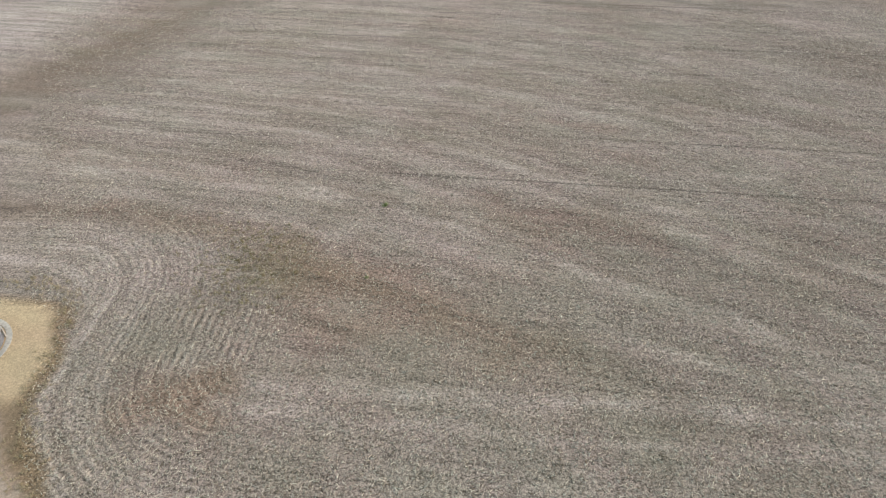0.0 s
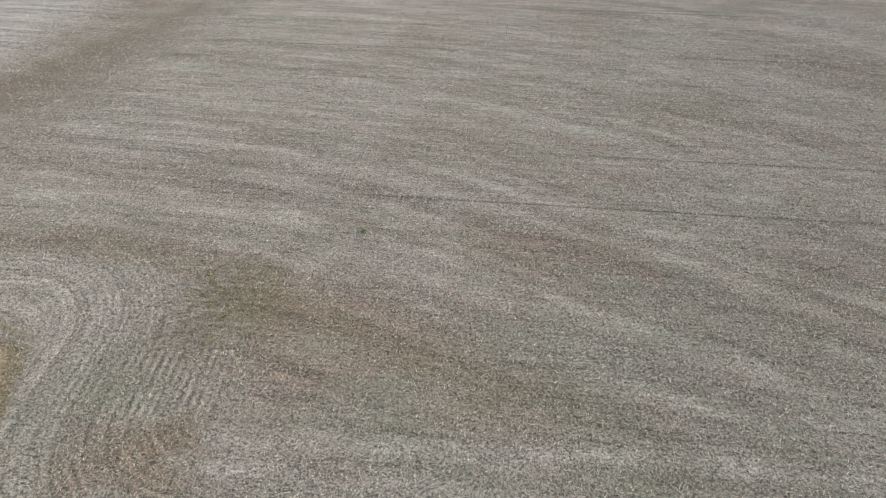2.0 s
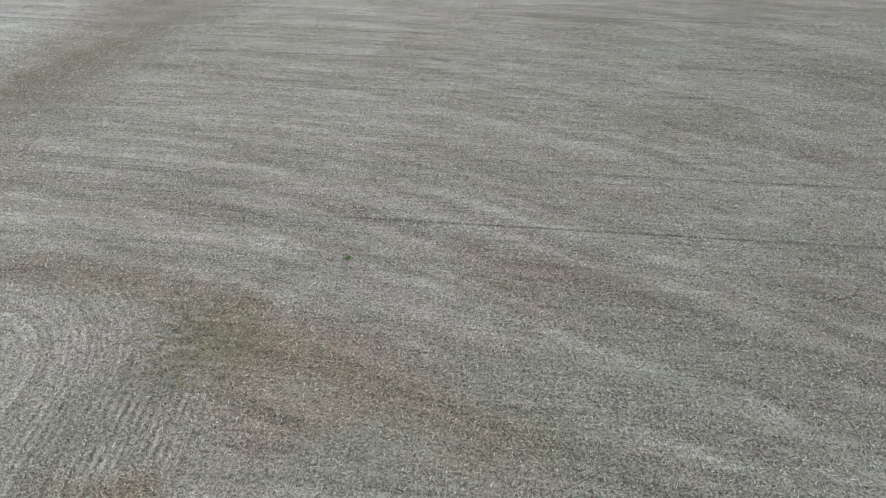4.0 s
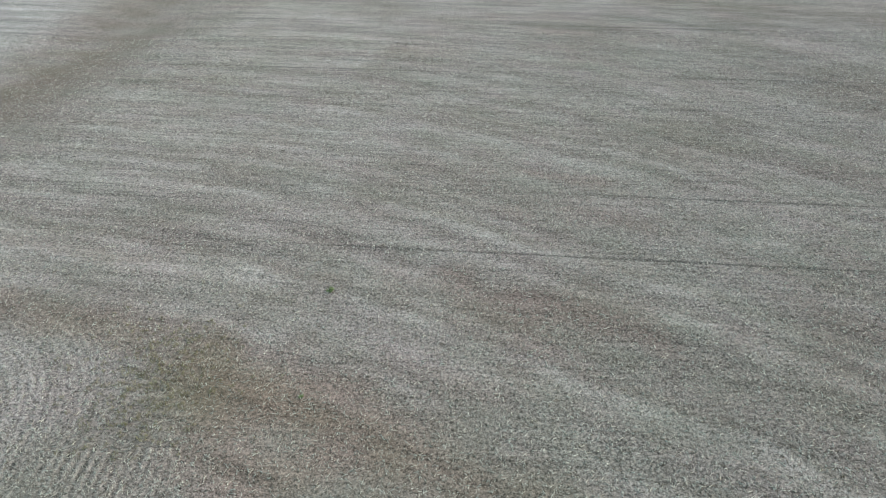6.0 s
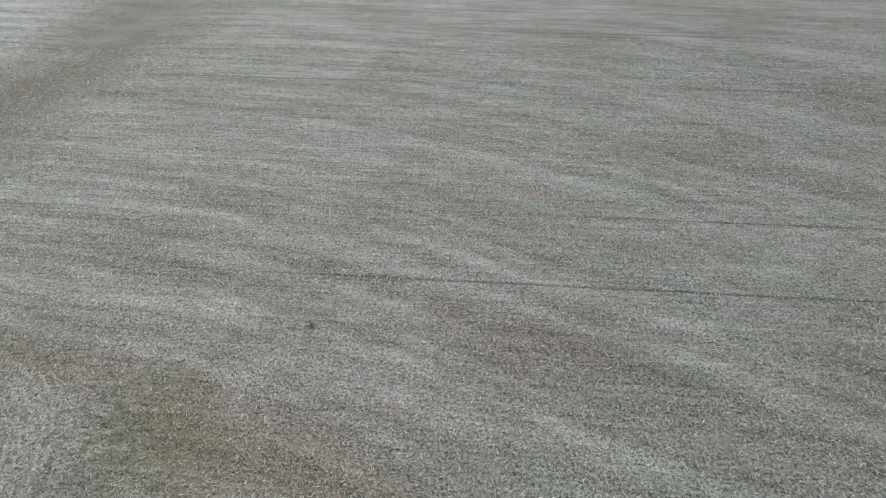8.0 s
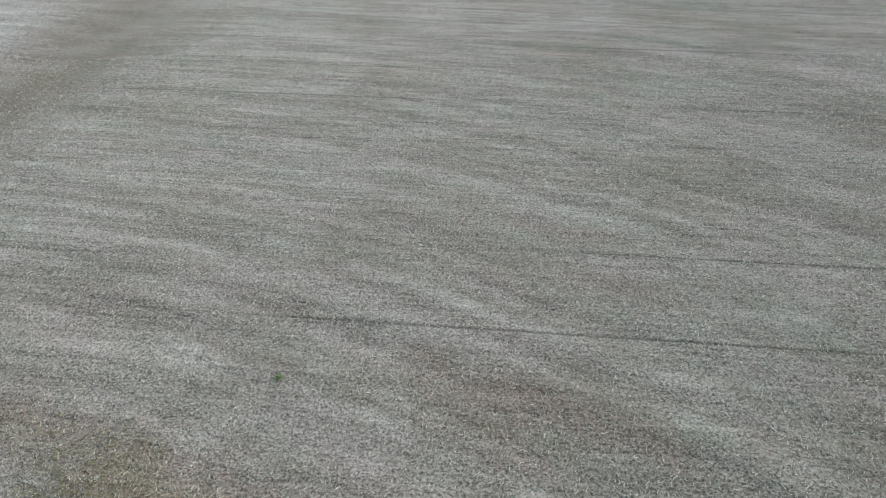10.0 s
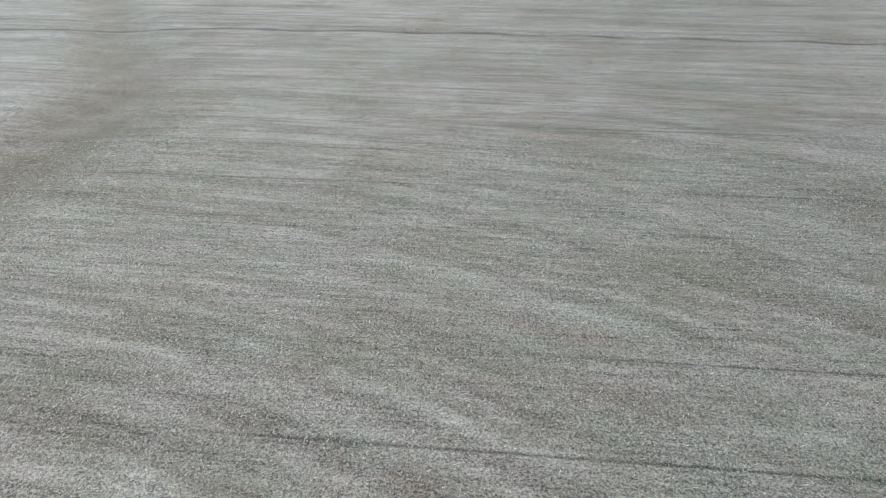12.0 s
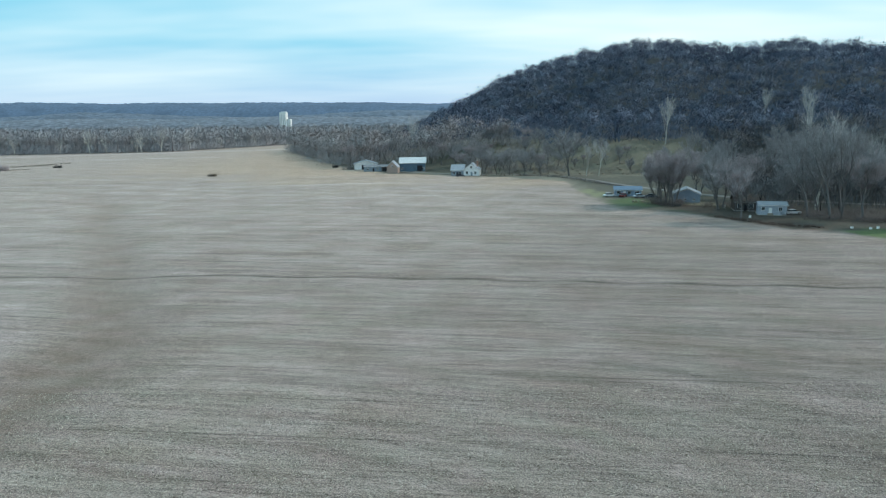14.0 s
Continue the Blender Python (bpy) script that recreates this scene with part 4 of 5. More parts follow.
house = building("farmhouse", "white farmhouse with a gabled front and chimney", "house", (11.9, 355), -8, 8.0, 9, 3.4, 3.0, WHITE, PALE_ROOF, "y", 0.4, ((-2.2, 1.0, 1.0, 1.4), (2.2, 1.0, 1.0, 1.4), (0, 3.9, 0.9, 1.2)), ((0.2, 1.0, 2.05, GREY),), chimney=(2.6, 0.8, 7.6))
building("house_wing", "grey-blue wing of the farmhouse with dark windows", "house", (4.7, 355), -8, 6.5, 7, 3.2, 2.4, GREY, PALE_ROOF, "x", 0.4, ((-1.8, 1.0, 1.1, 1.3), (1.4, 1.0, 1.1, 1.3)), ((0.0, 0.95, 2.05, DARK),))
# houses under the trees at the side of the field
building("house", "low pale blue house with a shallow roof", "house", (66.0, 251), -12, 9.4, 7, 2.5, 0.9, BLUE, BLUE_ROOF, "x", 0.4, ((-3.2, 1.0, 1.3, 1.0), (0.5, 1.0, 1.0, 1.0), (3.2, 1.0, 1.3, 1.0)), ((-1.2, 0.95, 2.05, TRIM),))
building("garage", "grey-blue gabled garage with two small windows", "garage", (80.6, 230.5), -17, 8.4, 8, 3.0, 1.7, BLUE, PALE_ROOF, "y", 0.35, ((-0.6, 0.9, 0.55, 0.6), (2.2, 0.9, 0.55, 0.6)))
building("house", "dark brown house with pale windows under trees", "house", (91.3, 208), -14, 8.0, 7, 3.0, 1.6, BROWN, BROWN, "x", 0.4, ((-2.6, 1.0, 1.1, 1.2), (0.6, 1.0, 1.1, 1.2), (2.8, 1.0, 1.0, 1.2)), ((-1.0, 0.95, 2.05, DARK),))
trailer = building("mobile_home", "pale blue-white mobile home with a dark window", "mobile home", (93.6, 197), -16, 7.4, 4.4, 3.0, 0.7, PALE_BLUE, PALE_ROOF, "x", 0.25, ((2.0, 1.4, 0.8, 1.0), (-2.5, 1.5, 0.8, 0.9)), ((-0.6, 0.9, 2.2, TRIM),))
part("steps", box(-1.3, 0.1, -3.3, -2.2, 0, 0.4, 0.02, box(-1.3, 0.1, -2.75, -2.2, 0.4, 0.7, 0.02)), TIMBER, trailer, "wooden entry steps")
building("house", "small white house on the valley floor", "house", (-410, 1290), 0, 10, 8, 6, 3, WHITE, SHINGLE, "x", 0.4, ((-3, 1, 1.2, 1.4), (3, 1, 1.2, 1.4)))

# ---- grain elevator beyond the woods ----


def elevator():
    thing = tagged(new("grain_elevator"), "tall white concrete grain elevator beyond the woods", "grain elevator")
    thing.matrix_world = pose(-365, 1490, 0)
    part("tower", box(-7.5, 7.5, -8, 8, 0, 52, 0.4), TRIM, thing)
    part("headhouse", box(-5, 6, -5, 5, 52.0, 54, 0.2), TRIM, thing)
    part("annex", box(7.52, 16, -7, 7, 0, 38, 0.4), TRIM, thing)
    for i in range(4):
        bm = bmesh.new()
        bmesh.ops.create_cone(bm, cap_ends=True, segments=16, radius1=1.7, radius2=1.7, depth=50, matrix=Matrix.Translation((-5.2 + 3.4 * i, -8.0, 25)))
        part("silo", bm, TRIM, thing, "white concrete silo")


elevator()

# ---- cars and yard things ----


def car(at, turn, paint, label):
    """A parked car: body, cabin, glass, four wheels and lamps."""
    x, y = at
    thing = tagged(new("car"), label, "car", group="cars parked by the houses")
    thing.matrix_world = pose(x, y, float(land(x, y)), 0, 0, turn)
    side = [(-2.2, 0.35), (2.2, 0.35), (2.25, 0.75), (1.3, 0.95), (-1.9, 1.0), (-2.25, 0.8)]
    bm = prism(side, -0.88, 0.88)
    bmesh.ops.bevel(bm, geom=list(bm.edges), offset=0.06, segments=2, affect="EDGES")
    part("body", bm, paint, thing)
    cab = [(-1.6, 0.96), (0.95, 0.93), (0.35, 1.45), (-1.2, 1.47)]
    part("window", prism([(a * 0.98, b - 0.01) for a, b in cab], -0.76, 0.76), GLASS, thing, "dark car glass")
    part("roof", prism([(-1.22, 1.44), (0.38, 1.42), (0.3, 1.5), (-1.15, 1.52)], -0.72, 0.72), paint, thing)
    for wx in (-1.35, 1.4):
        for wy in (-0.86, 0.86):
            bm = bmesh.new()
            bmesh.ops.create_cone(bm, cap_ends=True, segments=16, radius1=0.33, radius2=0.33, depth=0.22, matrix=Matrix.Translation((wx, wy, 0.33)) @ Matrix.Rotation(radians(90), 4, "X"))
            wheel = part("wheel", bm, RUBBER, thing, "black tyre")
            bm = bmesh.new()
            bmesh.ops.create_cone(bm, cap_ends=True, segments=12, radius1=0.2, radius2=0.17, depth=0.24, matrix=Matrix.Translation((wx, wy, 0.33)) @ Matrix.Rotation(radians(90), 4, "X"))
            part("rim", bm, STEEL_ROOF, wheel, "silver rim")
    for wy in (-0.65, 0.65):
        part("headlight", box(2.2, 2.27, wy - 0.18, wy + 0.18, 0.62, 0.76, 0.01), TRIM, thing, "clear headlight")
    return thing


PAINTS = [plain(n, c, 0.3, 2, 0.05, 0.2, 0.0) for n, c in (("white_paint", (0.75, 0.76, 0.78)), ("dark_red_paint", (0.16, 0.04, 0.04)), ("silver_paint", (0.5, 0.54, 0.6)), ("dark_paint", (0.05, 0.06, 0.08)))]
car((58.5, 247), 15, PAINTS[0], "white car parked on the lawn by the blue house")
car((63.2, 246), 60, PAINTS[1], "dark red car parked before the blue house")
car((68.3, 243), 10, PAINTS[2], "silver car parked by the blue house")
car((72.5, 242.5), -20, PAINTS[3], "dark car parked by the blue house")
car((5.5, 348.5), 5, PAINTS[3], "dark car parked by the farmhouse")
car((99.6, 196.5), 12, PAINTS[0], "white car parked by the mobile home")


def bench(at, turn):
    """A picnic table with two benches."""
    x, y = at
    thing = tagged(new("picnic_table"), "grey weathered picnic table on the lawn", "table", group="lawn furniture")
    thing.matrix_world = pose(x, y, float(land(x, y)), 0, 0, turn)
    for k in range(5):
        part("plank", box(-0.9, 0.9, -0.38 + k * 0.155, -0.25 + k * 0.155, 0.71, 0.75), TIMBER, thing)
    for s in (-1, 1):
        part("seat", box(-0.9, 0.9, s * 0.72 - 0.13, s * 0.72 + 0.13, 0.42, 0.46), TIMBER, thing)
        part("leg", box(s * 0.6 - 0.05, s * 0.6 + 0.05, -0.75, 0.75, 0.36, 0.42, 0, box(s * 0.6 - 0.05, s * 0.6 + 0.05, -0.3, -0.2, 0, 0.71, 0, box(s * 0.6 - 0.05, s * 0.6 + 0.05, 0.2, 0.3, 0, 0.71))), TIMBER, thing)


bench((63.0, 229.5), 10)
bench((65.5, 228.6), 40)


def barrel(at, h, label):
    x, y = at
    thing = tagged(new("barrel"), label, "barrel", group="white barrels by the lawn")
    thing.matrix_world = pose(x, y, float(land(x, y)))
    bm = bmesh.new()
    for z in np.linspace(0, h, 7)[:-1]:
        bmesh.ops.create_cone(bm, cap_ends=True, segments=18, radius1=0.32 + 0.03 * math.sin(z * 9), radius2=0.33, depth=h / 6, matrix=Matrix.Translation((0, 0, z + h / 12)))
    part("body", bm, TRIM, thing)
    bm = bmesh.new()
    bmesh.ops.create_cone(bm, cap_ends=True, segments=18, radius1=0.35, radius2=0.34, depth=0.05, matrix=Matrix.Translation((0, 0, h + 0.025)))
    part("lid", bm, CONCRETE, thing, "grey lid")


for p, h in (((101.5, 170.5), 0.5), ((105.2, 169), 0.45), ((107.4, 169.6), 0.6), ((84.8, 190.5), 0.8), ((86.5, 213), 0.9)):
    barrel(p, h, "white plastic barrel standing on the grass")


def round_tank(at, rad, h):
    """Low round stock tank with a pale rim and inner hoops."""
    x, y = at
    thing = tagged(new("round_tank"), "low round metal tank with a pale rim on bare soil", "tank")
    thing.matrix_world = pose(x, y, float(land(x, y)) - 0.02)

    def band(r0, r1, z0, z1):
        bm = bmesh.new()
        n = 56
        loops = [[bm.verts.new((r * math.cos(6.28318 * k / n), r * math.sin(6.28318 * k / n), z)) for k in range(n)] for r, z in ((r0, z0), (r1, z0), (r1, z1), (r0, z1))]
        for a in range(4):
            b = (a + 1) % 4
            for k in range(n):
                bm.faces.new((loops[a][k], loops[a][(k + 1) % n], loops[b][(k + 1) % n], loops[b][k]))
        bmesh.ops.recalc_face_normals(bm, faces=bm.faces)
        return bm

    part("wall", band(rad - 0.06, rad, 0, h), SHINGLE, thing, "dark grey metal side")
    part("rim", band(rad - 0.08, rad + 0.05, h, h + 0.06), CONCRETE, thing, "pale rim")
    part("hoop", band(rad - 0.55, rad - 0.43, h * 0.5, h * 0.56), DARK, thing, "dark inner hoop")
    bm = bmesh.new()
    bmesh.ops.create_circle(bm, cap_ends=True, segments=56, radius=rad - 0.06, matrix=Matrix.Translation((0, 0, h * 0.45)))
    part("cover", bm, plain("tank_cover", (0.30, 0.33, 0.31), 0.5, 2, 0.3), thing, "grey-green sagging cover")
    for k in range(12):
        a = 6.28318 * k / 12
        bm = box(-0.05, 0.05, -0.05, 0.05, 0, h + 0.1)
        bmesh.ops.translate(bm, verts=bm.verts, vec=((rad + 0.06) * math.cos(a), (rad + 0.06) * math.sin(a), 0))
        part("stake", bm, CONCRETE, thing, "pale upright stake")
    part("apron", band(rad + 0.12, rad + 0.45, 0.0, 0.05), CONCRETE, thing, "pale gravel apron")


round_tank((-32.2, 3.1), 2.55, 0.7)

# ---- brush, hedges and weeds ----


def thicket(name, label, category, cells, size, mat, seed, per=60, width=0.05, kind=""):
    """Low brush: many rising stems."""
    r = np.random.RandomState(seed)
    S, E = [], []
    for x, y in cells:
        z = float(land(x, y))
        for _ in range(per):
            a, q = r.uniform(0, 6.283), r.uniform(0, 1) ** 0.5
            s = np.array([x + 0.45 * size * q * math.cos(a), y + 0.45 * size * q * math.sin(a), z + r.uniform(-0.1, 0.35) * size])
            S.append(s)
            E.append(s + np.array([math.cos(a) * 0.4 * q, math.sin(a) * 0.4 * q, r.uniform(0.3, 0.8)]) * size + r.normal(size=3) * 0.15 * size)
    v, f = spikes(np.array(S), np.array(E), width)
    return tagged(new(name, array_mesh(name, v, f, mat)), label, category, kind=kind)


def along(points, gap, jitter, seed):
    r = np.random.RandomState(seed)
    out = []
    for (ax, ay), (bx, by) in zip(points[:-1], points[1:]):
        n = max(1, int(math.hypot(bx - ax, by - ay) / gap))
        out += [(ax + (bx - ax) * i / n + r.normal() * jitter, ay + (by - ay) * i / n + r.normal() * jitter) for i in range(n)]
    return out


thicket("hedgerow", "dark leafless hedgerow along the lane", "hedge", along(((36, 350), (52, 338), (60, 322), (66, 300), (72, 282)), 0.9, 0.4, 51), 1.5, BARK, 61, 30, 0.06, "stuff")
thicket("brush", "brown dry brush along the ditch", "brush", along(((-320.9, 470.2), (-301.8, 490.7), (-292.9, 522.7)), 0.5, 1.0, 52) + along(((-297.7, 436.2), (-281.6, 451.6)), 0.6, 1.2, 53), 0.9, BRUSH, 62, 16, 0.09, "stuff")
thicket("bush", "brown bare bush at the ditch", "bush", [(-296.1 + 1.1 * i, 440.2 + 0.8 * (i % 3)) for i in range(7)], 4.2, REDTWIG, 77, 120, 0.12)
thicket("brush", "dark brush beside the farm shed", "brush", along(((-62, 412), (-57, 408)), 1.2, 0.8, 54), 2.6, BARK, 63, 60, 0.10, "stuff")
thicket("brush_pile", "brown heap of cut branches in the field", "brush pile", [(-130.5 + 0.8 * i, 369 + 0.5 * (i % 2)) for i in range(5)], 1.9, BRUSH, 64, 60, 0.12)
thicket("brush_pile", "dark brush heap at the end of the ditch", "brush pile", [(-272 + 1.0 * i, 466) for i in range(5)], 2.0, DARK, 65, 60, 0.16)
# made-up heap in place of a dark shape of unknown kind
thicket("brush_pile", "small dark heap standing in for an unclear thing near the farm", "brush pile", [(-73 + 0.7 * i, 428) for i in range(4)], 2.0, DARK, 66, 50, 0.12)
thicket("weed_tuft", "green weed tuft growing in the stubble", "weed", [(-8.55, 19.8), (-8.4, 19.95)], 0.30, WEED, 67, 45, 0.04)
wr = np.random.RandomState(90)
thicket("weed_patch", "olive-brown dry weeds standing where the rows turn", "weeds", [(-17.3 + 1.9 * wr.normal() - 0.25 * q, 12.2 + 2.6 * q) for q in wr.normal(size=300)], 0.28, DRY_WEED, 91, 9, 0.03, "stuff")
thicket("weed_tuft", "small green weed in the stubble", "weed", [(-8.7, 10.9)], 0.22, WEED, 68, 40, 0.03)
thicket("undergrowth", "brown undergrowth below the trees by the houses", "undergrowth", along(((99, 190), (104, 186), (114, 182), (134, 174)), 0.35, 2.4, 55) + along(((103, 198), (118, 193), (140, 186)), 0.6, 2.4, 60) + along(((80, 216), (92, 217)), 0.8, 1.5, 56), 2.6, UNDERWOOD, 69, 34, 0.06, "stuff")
# real scrub strip, thickened and kept dark to stand in for tree shadow
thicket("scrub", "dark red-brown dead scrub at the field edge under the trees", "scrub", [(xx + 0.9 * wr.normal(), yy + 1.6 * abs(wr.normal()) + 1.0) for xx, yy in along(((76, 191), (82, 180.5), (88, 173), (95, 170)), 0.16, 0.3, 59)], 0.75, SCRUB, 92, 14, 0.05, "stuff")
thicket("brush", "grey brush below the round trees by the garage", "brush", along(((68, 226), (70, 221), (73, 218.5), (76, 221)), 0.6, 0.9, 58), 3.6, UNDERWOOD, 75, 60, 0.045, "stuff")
thicket("bush", "dark dense bush under the trees by the garage", "bush", [(73.4, 217.8), (74.2, 218.3), (72.6, 218.4)], 1.7, BARK, 76, 90, 0.10)
pr = np.random.RandomState(70)
thicket("pasture_shrubs", "scattered dark shrubs on the sloping pasture", "shrubs", [(x, y) for x, y in ((pr.uniform(10, 130), pr.uniform(345, 440)) for _ in range(260)) if y < float(foot(x)) - 2], 1.3, BRUSH, 71, 24, 0.10, "stuff")
thicket("dry_grass", "pale tussocks of dead grass on the pasture", "grass", [(x, y) for x, y in ((pr.uniform(10, 130), pr.uniform(345, 440)) for _ in range(220)) if y < float(foot(x)) - 2], 0.7, DEAD_GRASS, 72, 14, 0.07, "stuff")
thicket("dry_grass", "tan dead grass along the edge of the bare pad", "grass", along(((-33, 9.7), (-29.5, 9.2), (-27.6, 7.9), (-26.8, 6.2), (-26.3, 3.6), (-25.7, 0), (-24.6, -3), (-23.4, -5.6), (-21, -9)), 0.13, 0.42, 57), 0.30, DEAD_GRASS, 73, 9, 0.035, "stuff")


def lane(name, pts, width, mat, label):
    """A road as a strip that lies on the land."""
    p = np.array(pts, float)
    q = []
    for a, b in zip(p[:-1], p[1:]):
        n = max(2, int(np.linalg.norm(b - a) / 3))
        q += [a + (b - a) * i / n for i in range(n)]
    q = np.array(q + [p[-1]])
    for _ in range(6):
        q[1:-1] = (q[:-2] + q[1:-1] * 2 + q[2:]) / 4
    t = np.gradient(q, axis=0)
    t /= np.linalg.norm(t, axis=1)[:, None]
    nrm = np.stack([-t[:, 1], t[:, 0]], 1)
    rows = []
    for o, dz in ((-0.5, -0.06), (-0.47, 0.03), (0, 0.07), (0.47, 0.03), (0.5, -0.06)):
        c = q + nrm * width * o
        rows.append(np.stack([c[:, 0], c[:, 1], land(q[:, 0], q[:, 1]) + dz + 0.06], 1))
    v = np.concatenate(rows)
    k, m = np.arange(len(q) - 1), len(q)
    f = np.concatenate([np.stack([j * m + k, j * m + k + 1, (j + 1) * m + k + 1, (j + 1) * m + k], 1)[:, ::-1] for j in range(4)])
    return tagged(new(name, array_mesh(name, v, f, mat)), label, "road", kind="structure")


lane("road", ((-120, 560), (-62, 445), (-40, 402), (-10, 372), (20, 360), (38, 353), (56, 342), (66, 318), (76, 286), (90, 256), (104, 236), (130, 219), (180, 200), (330, 170)), 4.2, ROAD, "narrow pale asphalt road behind the houses")



def fence(pts, gap, label):
    """Wooden posts with two rails along a line."""
    thing = tagged(new("fence"), label, "fence")
    line = along(pts, gap, 0.0, 1) + [pts[-1]]
    for i, (x, y) in enumerate(line):
        z = float(land(x, y))
        part("post", box(x - 0.09, x + 0.09, y - 0.09, y + 0.09, z - 0.3, z + 1.45 + 0.1 * (i % 3), 0.02), TIMBER, thing)
    for (ax, ay), (bx, by) in zip(line[:-1], line[1:]):
        for h in (0.6, 1.15):
            bm = box(-0.5, 0.5, -0.03, 0.03, -0.06, 0.06)
            za, zb = float(land(ax, ay)), float(land(bx, by))
            ln = math.dist((ax, ay, za), (bx, by, zb))
            m = Matrix.Translation(((ax + bx) / 2, (ay + by) / 2, (za + zb) / 2 + h)) @ (Vector((bx - ax, by - ay, zb - za)).to_track_quat("X", "Z").to_matrix().to_4x4()) @ Matrix.Diagonal((ln, 1, 1, 1))
            bm.transform(m)
            part("rail", bm, TIMBER, thing)


fence(((20, 352), (32, 346.5), (44, 341), (53, 334), (58, 322), (64, 300)), 4.0, "old dark wooden fence along the lane")

# ---- trees near the houses ----
variants = [
    bare_tree("bare_tree", 18, 1.0, BARK, REDTWIG, "spreading leafless tree with grey-brown twigs", 31, 1, 0.24, 12),
    bare_tree("bare_tree", 26, 0.75, BARK, TWIG, "tall leafless tree with grey bark and fine twigs", 32, 1, 0.30, 12),
    bare_tree("bare_tree", 17, 0.62, BARK, REDTWIG, "round leafless tree with several stems and reddish twigs", 33, 3, 0.16, 7),
    bare_tree("bare_tree", 27, 0.6, PALE_BARK, PALE_TWIG, "tall sycamore with white bark and bare branches", 34, 1, 0.34, 5, 0.06),
    bare_tree("bare_tree", 15, 1.25, BARK, TWIG, "low spreading leafless tree with dark limbs", 35, 1, 0.2, 10),
    bare_tree("bare_tree", 20, 0.9, BARK, TWIG, "leafless tree with a dense grey crown", 36, 1, 0.24, 12),
    bare_tree("bare_tree", 24, 1.05, PALE_BARK, PALE_TWIG, "crooked sycamore with white trunk and spreading limbs", 39, 1, 0.30, 1, 0.04),
]


def plant(kind, x, y, s=1.0, q=0.0):
    t = copy_thing(variants[kind], pose(x, y, float(land(x, y)) - 0.15, 0, 0, q))
    t.scale = (s, s, s)
    return tagged(t, group="trees round the houses")


TREES = ((2, 70.0, 222, 1.15, 0), (2, 72.0, 219.5, 1.1, 80), (2, 74.3, 222.5, 1.15, 200), (2, 69.5, 226, 1.05, 140), (2, 73.0, 227, 1.1, 30),
         (0, 80.7, 186.7, 0.95, 40), (4, 83.0, 208.5, 1.2, 10), (0, 86, 213, 0.95, 120), (2, 86.2, 203, 0.7, 20), (5, 89.5, 201.5, 0.6, 100), (5, 98.5, 200, 0.75, 210),
         (1, 101, 191, 1.05, 70), (1, 105, 187, 1.15, 20), (1, 108.5, 188, 1.1, 160), (3, 111, 206, 1.2, 100), (0, 112, 184, 1.1, 250), (2, 114, 172, 0.95, 300), (2, 118, 170, 0.9, 60), (1, 113, 196, 1.05, 10),
         (4, 60.2, 343, 1.8, 30), (3, 69, 345, 0.72, 60), (3, 75.5, 346, 0.72, 90), (4, 25, 357, 1.0, 10), (4, 31, 353, 1.1, 70), (4, 38, 351, 1.0, 140), (4, 18.5, 362, 1.0, 200),
         (3, 122.3, 392, 1.05, 0), (3, -25, 445, 0.95, 40), (0, -38, 410, 1.0, 50), (1, -30, 412, 0.8, 150), (0, -5, 402, 0.9, 200), (4, 4, 395, 1.1, 20), (4, 12, 400, 1.0, 80), (0, -62, 425, 0.9, 110), (0, -12, 415, 0.85, 0),
         (4, 47, 352, 0.7, 33), (4, 88, 300, 0.6, 90), (3, 198, 440, 0.8, 20), (3, 205, 400, 1.1, 140))
for tree in TREES:
    plant(*tree)
r2 = np.random.RandomState(5)
count = 0
while count < 54:
    y = r2.uniform(196, 345)
    x = r2.uniform(0.33, 0.68) * y + r2.uniform(0, 10)
    if x > 78 + 0.25 * (y - 200) and x < 0.72 * y and float(field_side(np.array([x]), np.array([y]))[0]) > 16 and not (60 < x < 103 and y < 232):
        plant(int(r2.choice((0, 1, 1, 2, 2, 4, 5, 5))), x, y, r2.uniform(0.7, 1.0), r2.uniform(0, 360))
        count += 1
count = 0
while count < 40:
    x, y = r2.uniform(-12, 62), r2.uniform(364, 436)
    if y < float(foot(x)) - 4 and x < 62 - 0.25 * (y - 364) and not (-32 < x < -8 and y < 402):
        plant(int(r2.choice((0, 4, 4, 5))), x, y, r2.uniform(0.55, 0.9), r2.uniform(0, 360))
        count += 1
for xx, size in ((-372, 1.15), (-358, 0.8), (-322, 1.0), (-330, 0.75), (-306, 1.15), (-288, 0.95), (-245, 0.8), (-440, 0.9), (-268, 0.7), (-398, 0.7), (-470, 0.8)):
    plant(6, xx, float(np.interp(xx, *SHORE)) + r2.uniform(-12, -3), size, r2.uniform(0, 360))
for _ in range(16):
    x = r2.uniform(64, 112)
    plant(int(r2.choice((0, 4, 5))), x, r2.uniform(348, float(foot(x)) - 6), r2.uniform(0.3, 0.6), r2.uniform(0, 360))
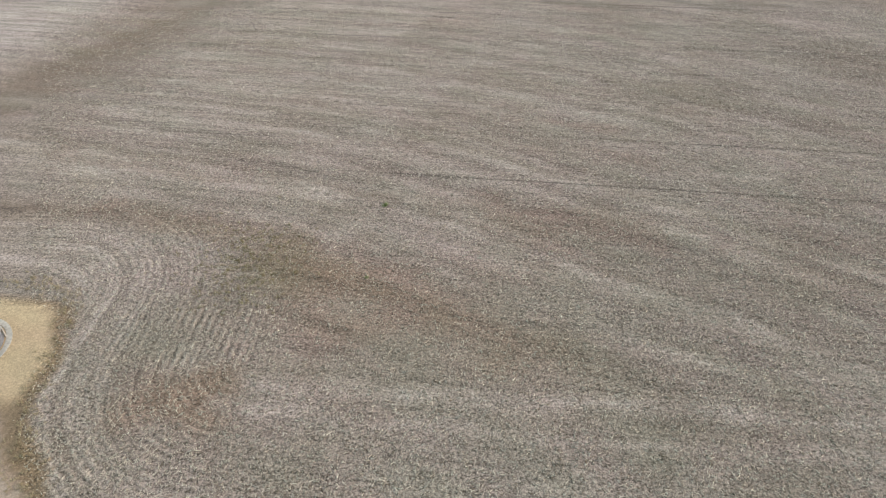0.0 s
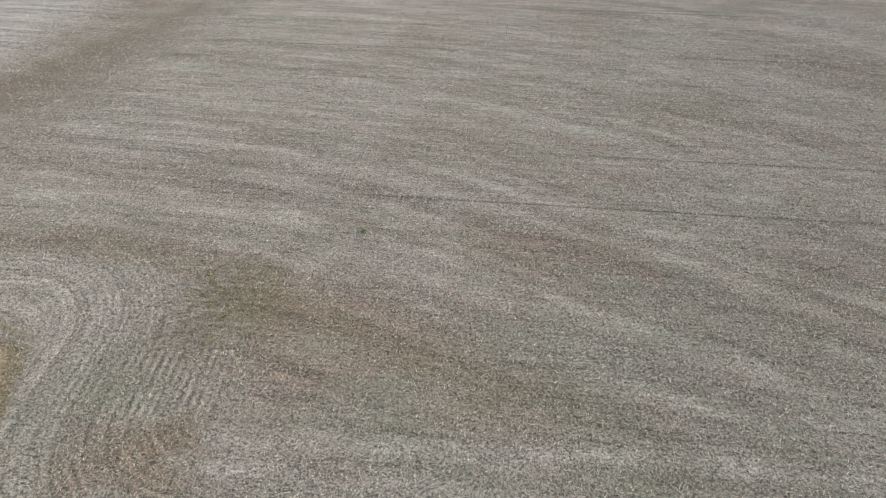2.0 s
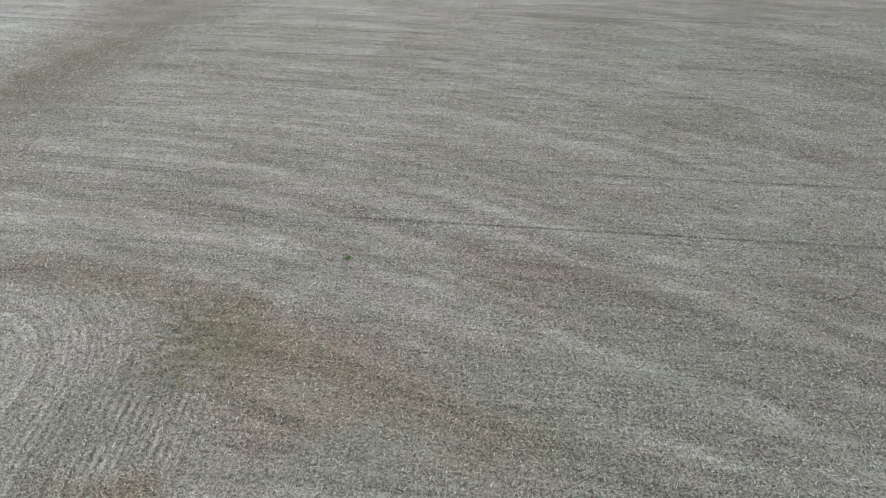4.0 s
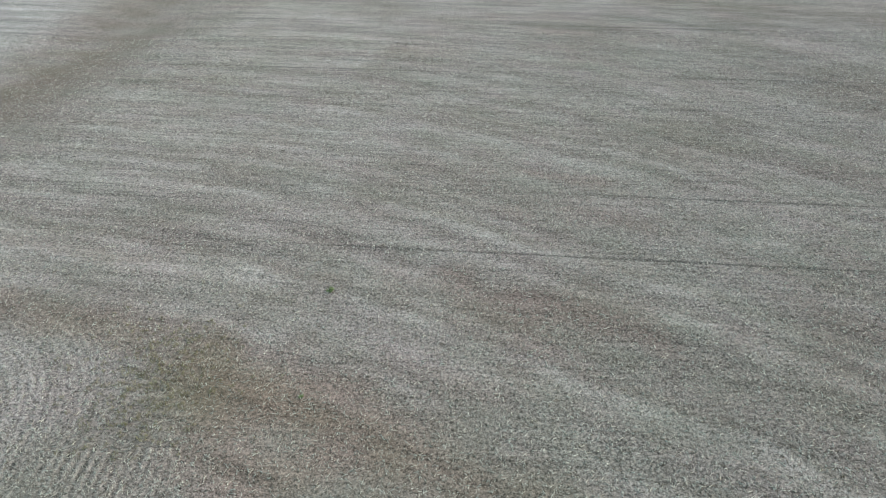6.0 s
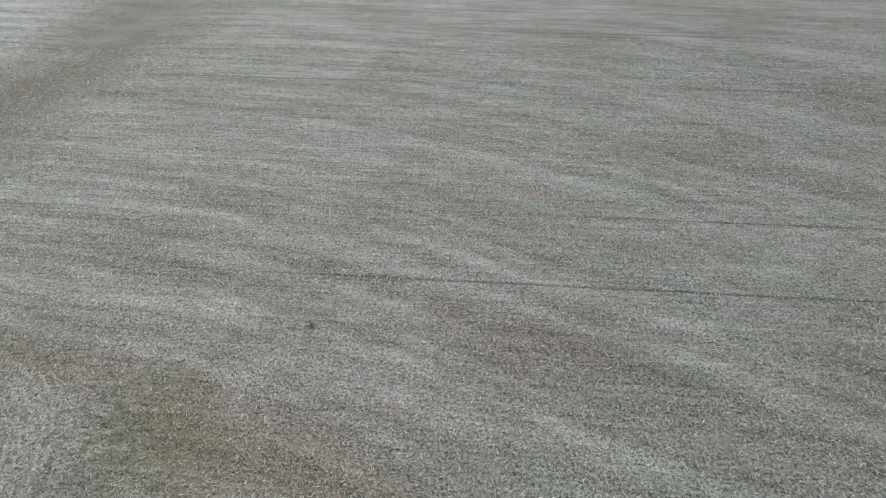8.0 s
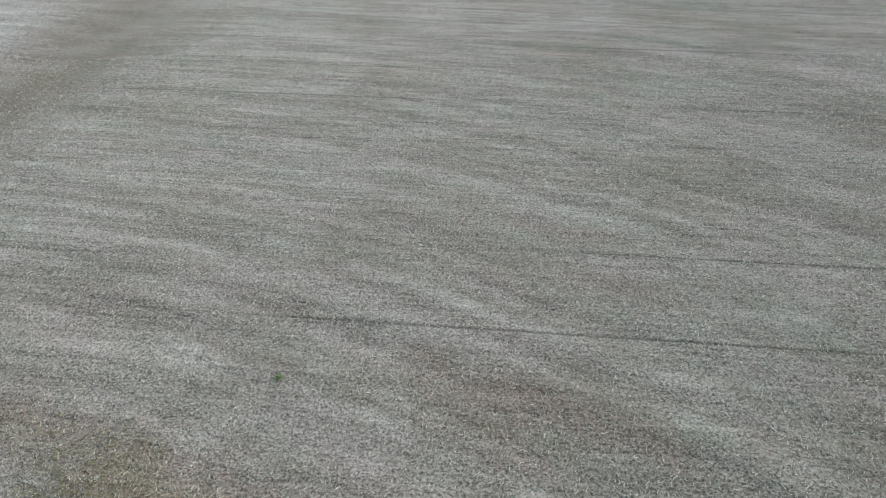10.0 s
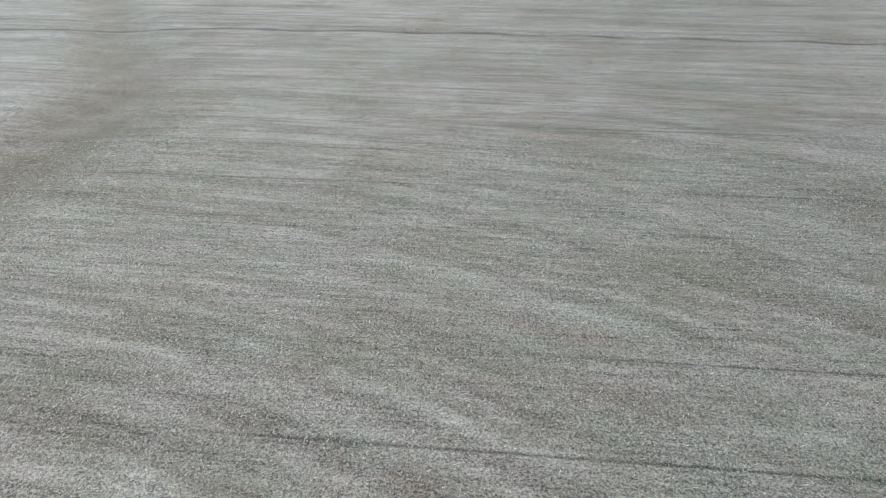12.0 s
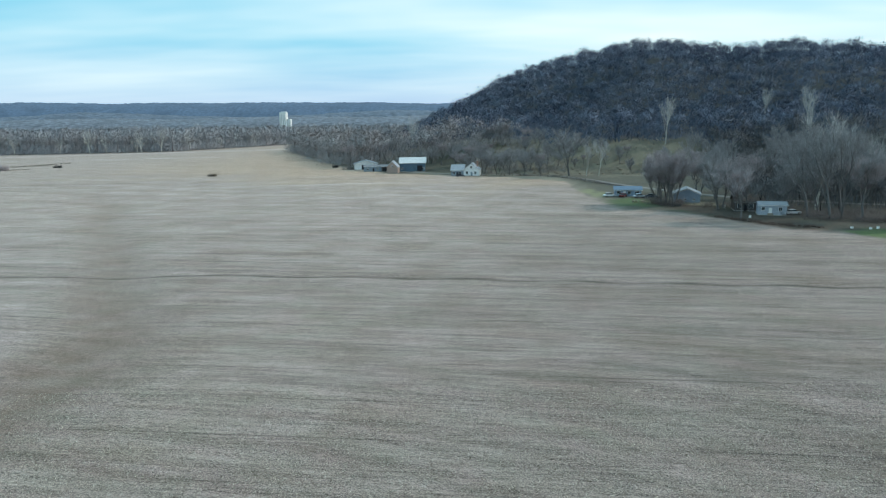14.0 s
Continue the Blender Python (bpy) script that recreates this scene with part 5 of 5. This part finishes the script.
for v, k in zip(variants, range(7)):
    v.location = (118 + 7 * k, 232 + 5 * k, float(land(118 + 7 * k, 232 + 5 * k)) - 0.15)

# ---- straw and stubble on the near field ----


def row_place(x, y):
    """Coordinate across the rows at a place."""
    v, turn = turning(x, y)
    return np.where(turn > 0.5, v, y + x * (0.083 + 0.045 * smooth(35, 115, y)))


def litter(name, label, count, mat, seed, lying=True, patch=None):
    """Loose straw, or cut stalks that stand in their rows."""
    r = np.random.RandomState(seed)
    if patch:
        x, y = r.uniform(*patch[:2], count), r.uniform(*patch[2:], count)
    else:
        y = -12 + 82 * r.uniform(0, 1, count) ** 1.25
        x = r.uniform(-1, 1, count) * (20 + 0.52 * (y + 12))
    keep = pad_depth(x, y) < 0.6 + r.uniform(-0.6, 0.6, count)
    x, y = x[keep], y[keep]
    n = len(x)
    if not lying:
        v = row_place(x, y)
        dx, dy = (row_place(x + 0.05, y) - v) / 0.05, (row_place(x, y + 0.05) - v) / 0.05
        off = ((v / 0.52 - 0.25) - np.round(v / 0.52 - 0.25)) * 0.52 + r.normal(size=n) * 0.09
        k = off / np.maximum(dx * dx + dy * dy, 0.25)
        k = np.where(np.hypot(dx, dy) < 2, k, 0)
        x, y = x - dx * k, y - dy * k
    a = r.uniform(0, 6.283, n)
    ln = r.uniform(0.10, 0.34, n) if lying else r.uniform(0.10, 0.22, n)
    el = r.uniform(-0.05, 0.35, n) if lying else r.uniform(0.9, 1.5, n)
    s = np.stack([x, y, land(x, y) + (r.uniform(0.01, 0.05, n) if lying else 0.0)], 1)
    e = s + np.stack([np.cos(a) * np.cos(el), np.sin(a) * np.cos(el), np.sin(el)], 1) * ln[:, None]
    v, f = spikes(s, e, r.uniform(0.02, 0.05, n))
    return tagged(new(name, array_mesh(name, v, f, mat)), label, "straw", kind="stuff")


litter("straw_litter", "pale chopped straw lying on the soil", 66000, STRAW, 81)
litter("straw_litter", "dark rotted stalks lying on the soil", 40000, DARK_STRAW, 82)
litter("stubble", "short cut stalks standing in the soil", 30000, STRAW, 83, False)
litter("stubble", "pale cut stalks standing in the turning rows", 2600, STRAW, 84, False, (-27, -13.5, -6, 15))
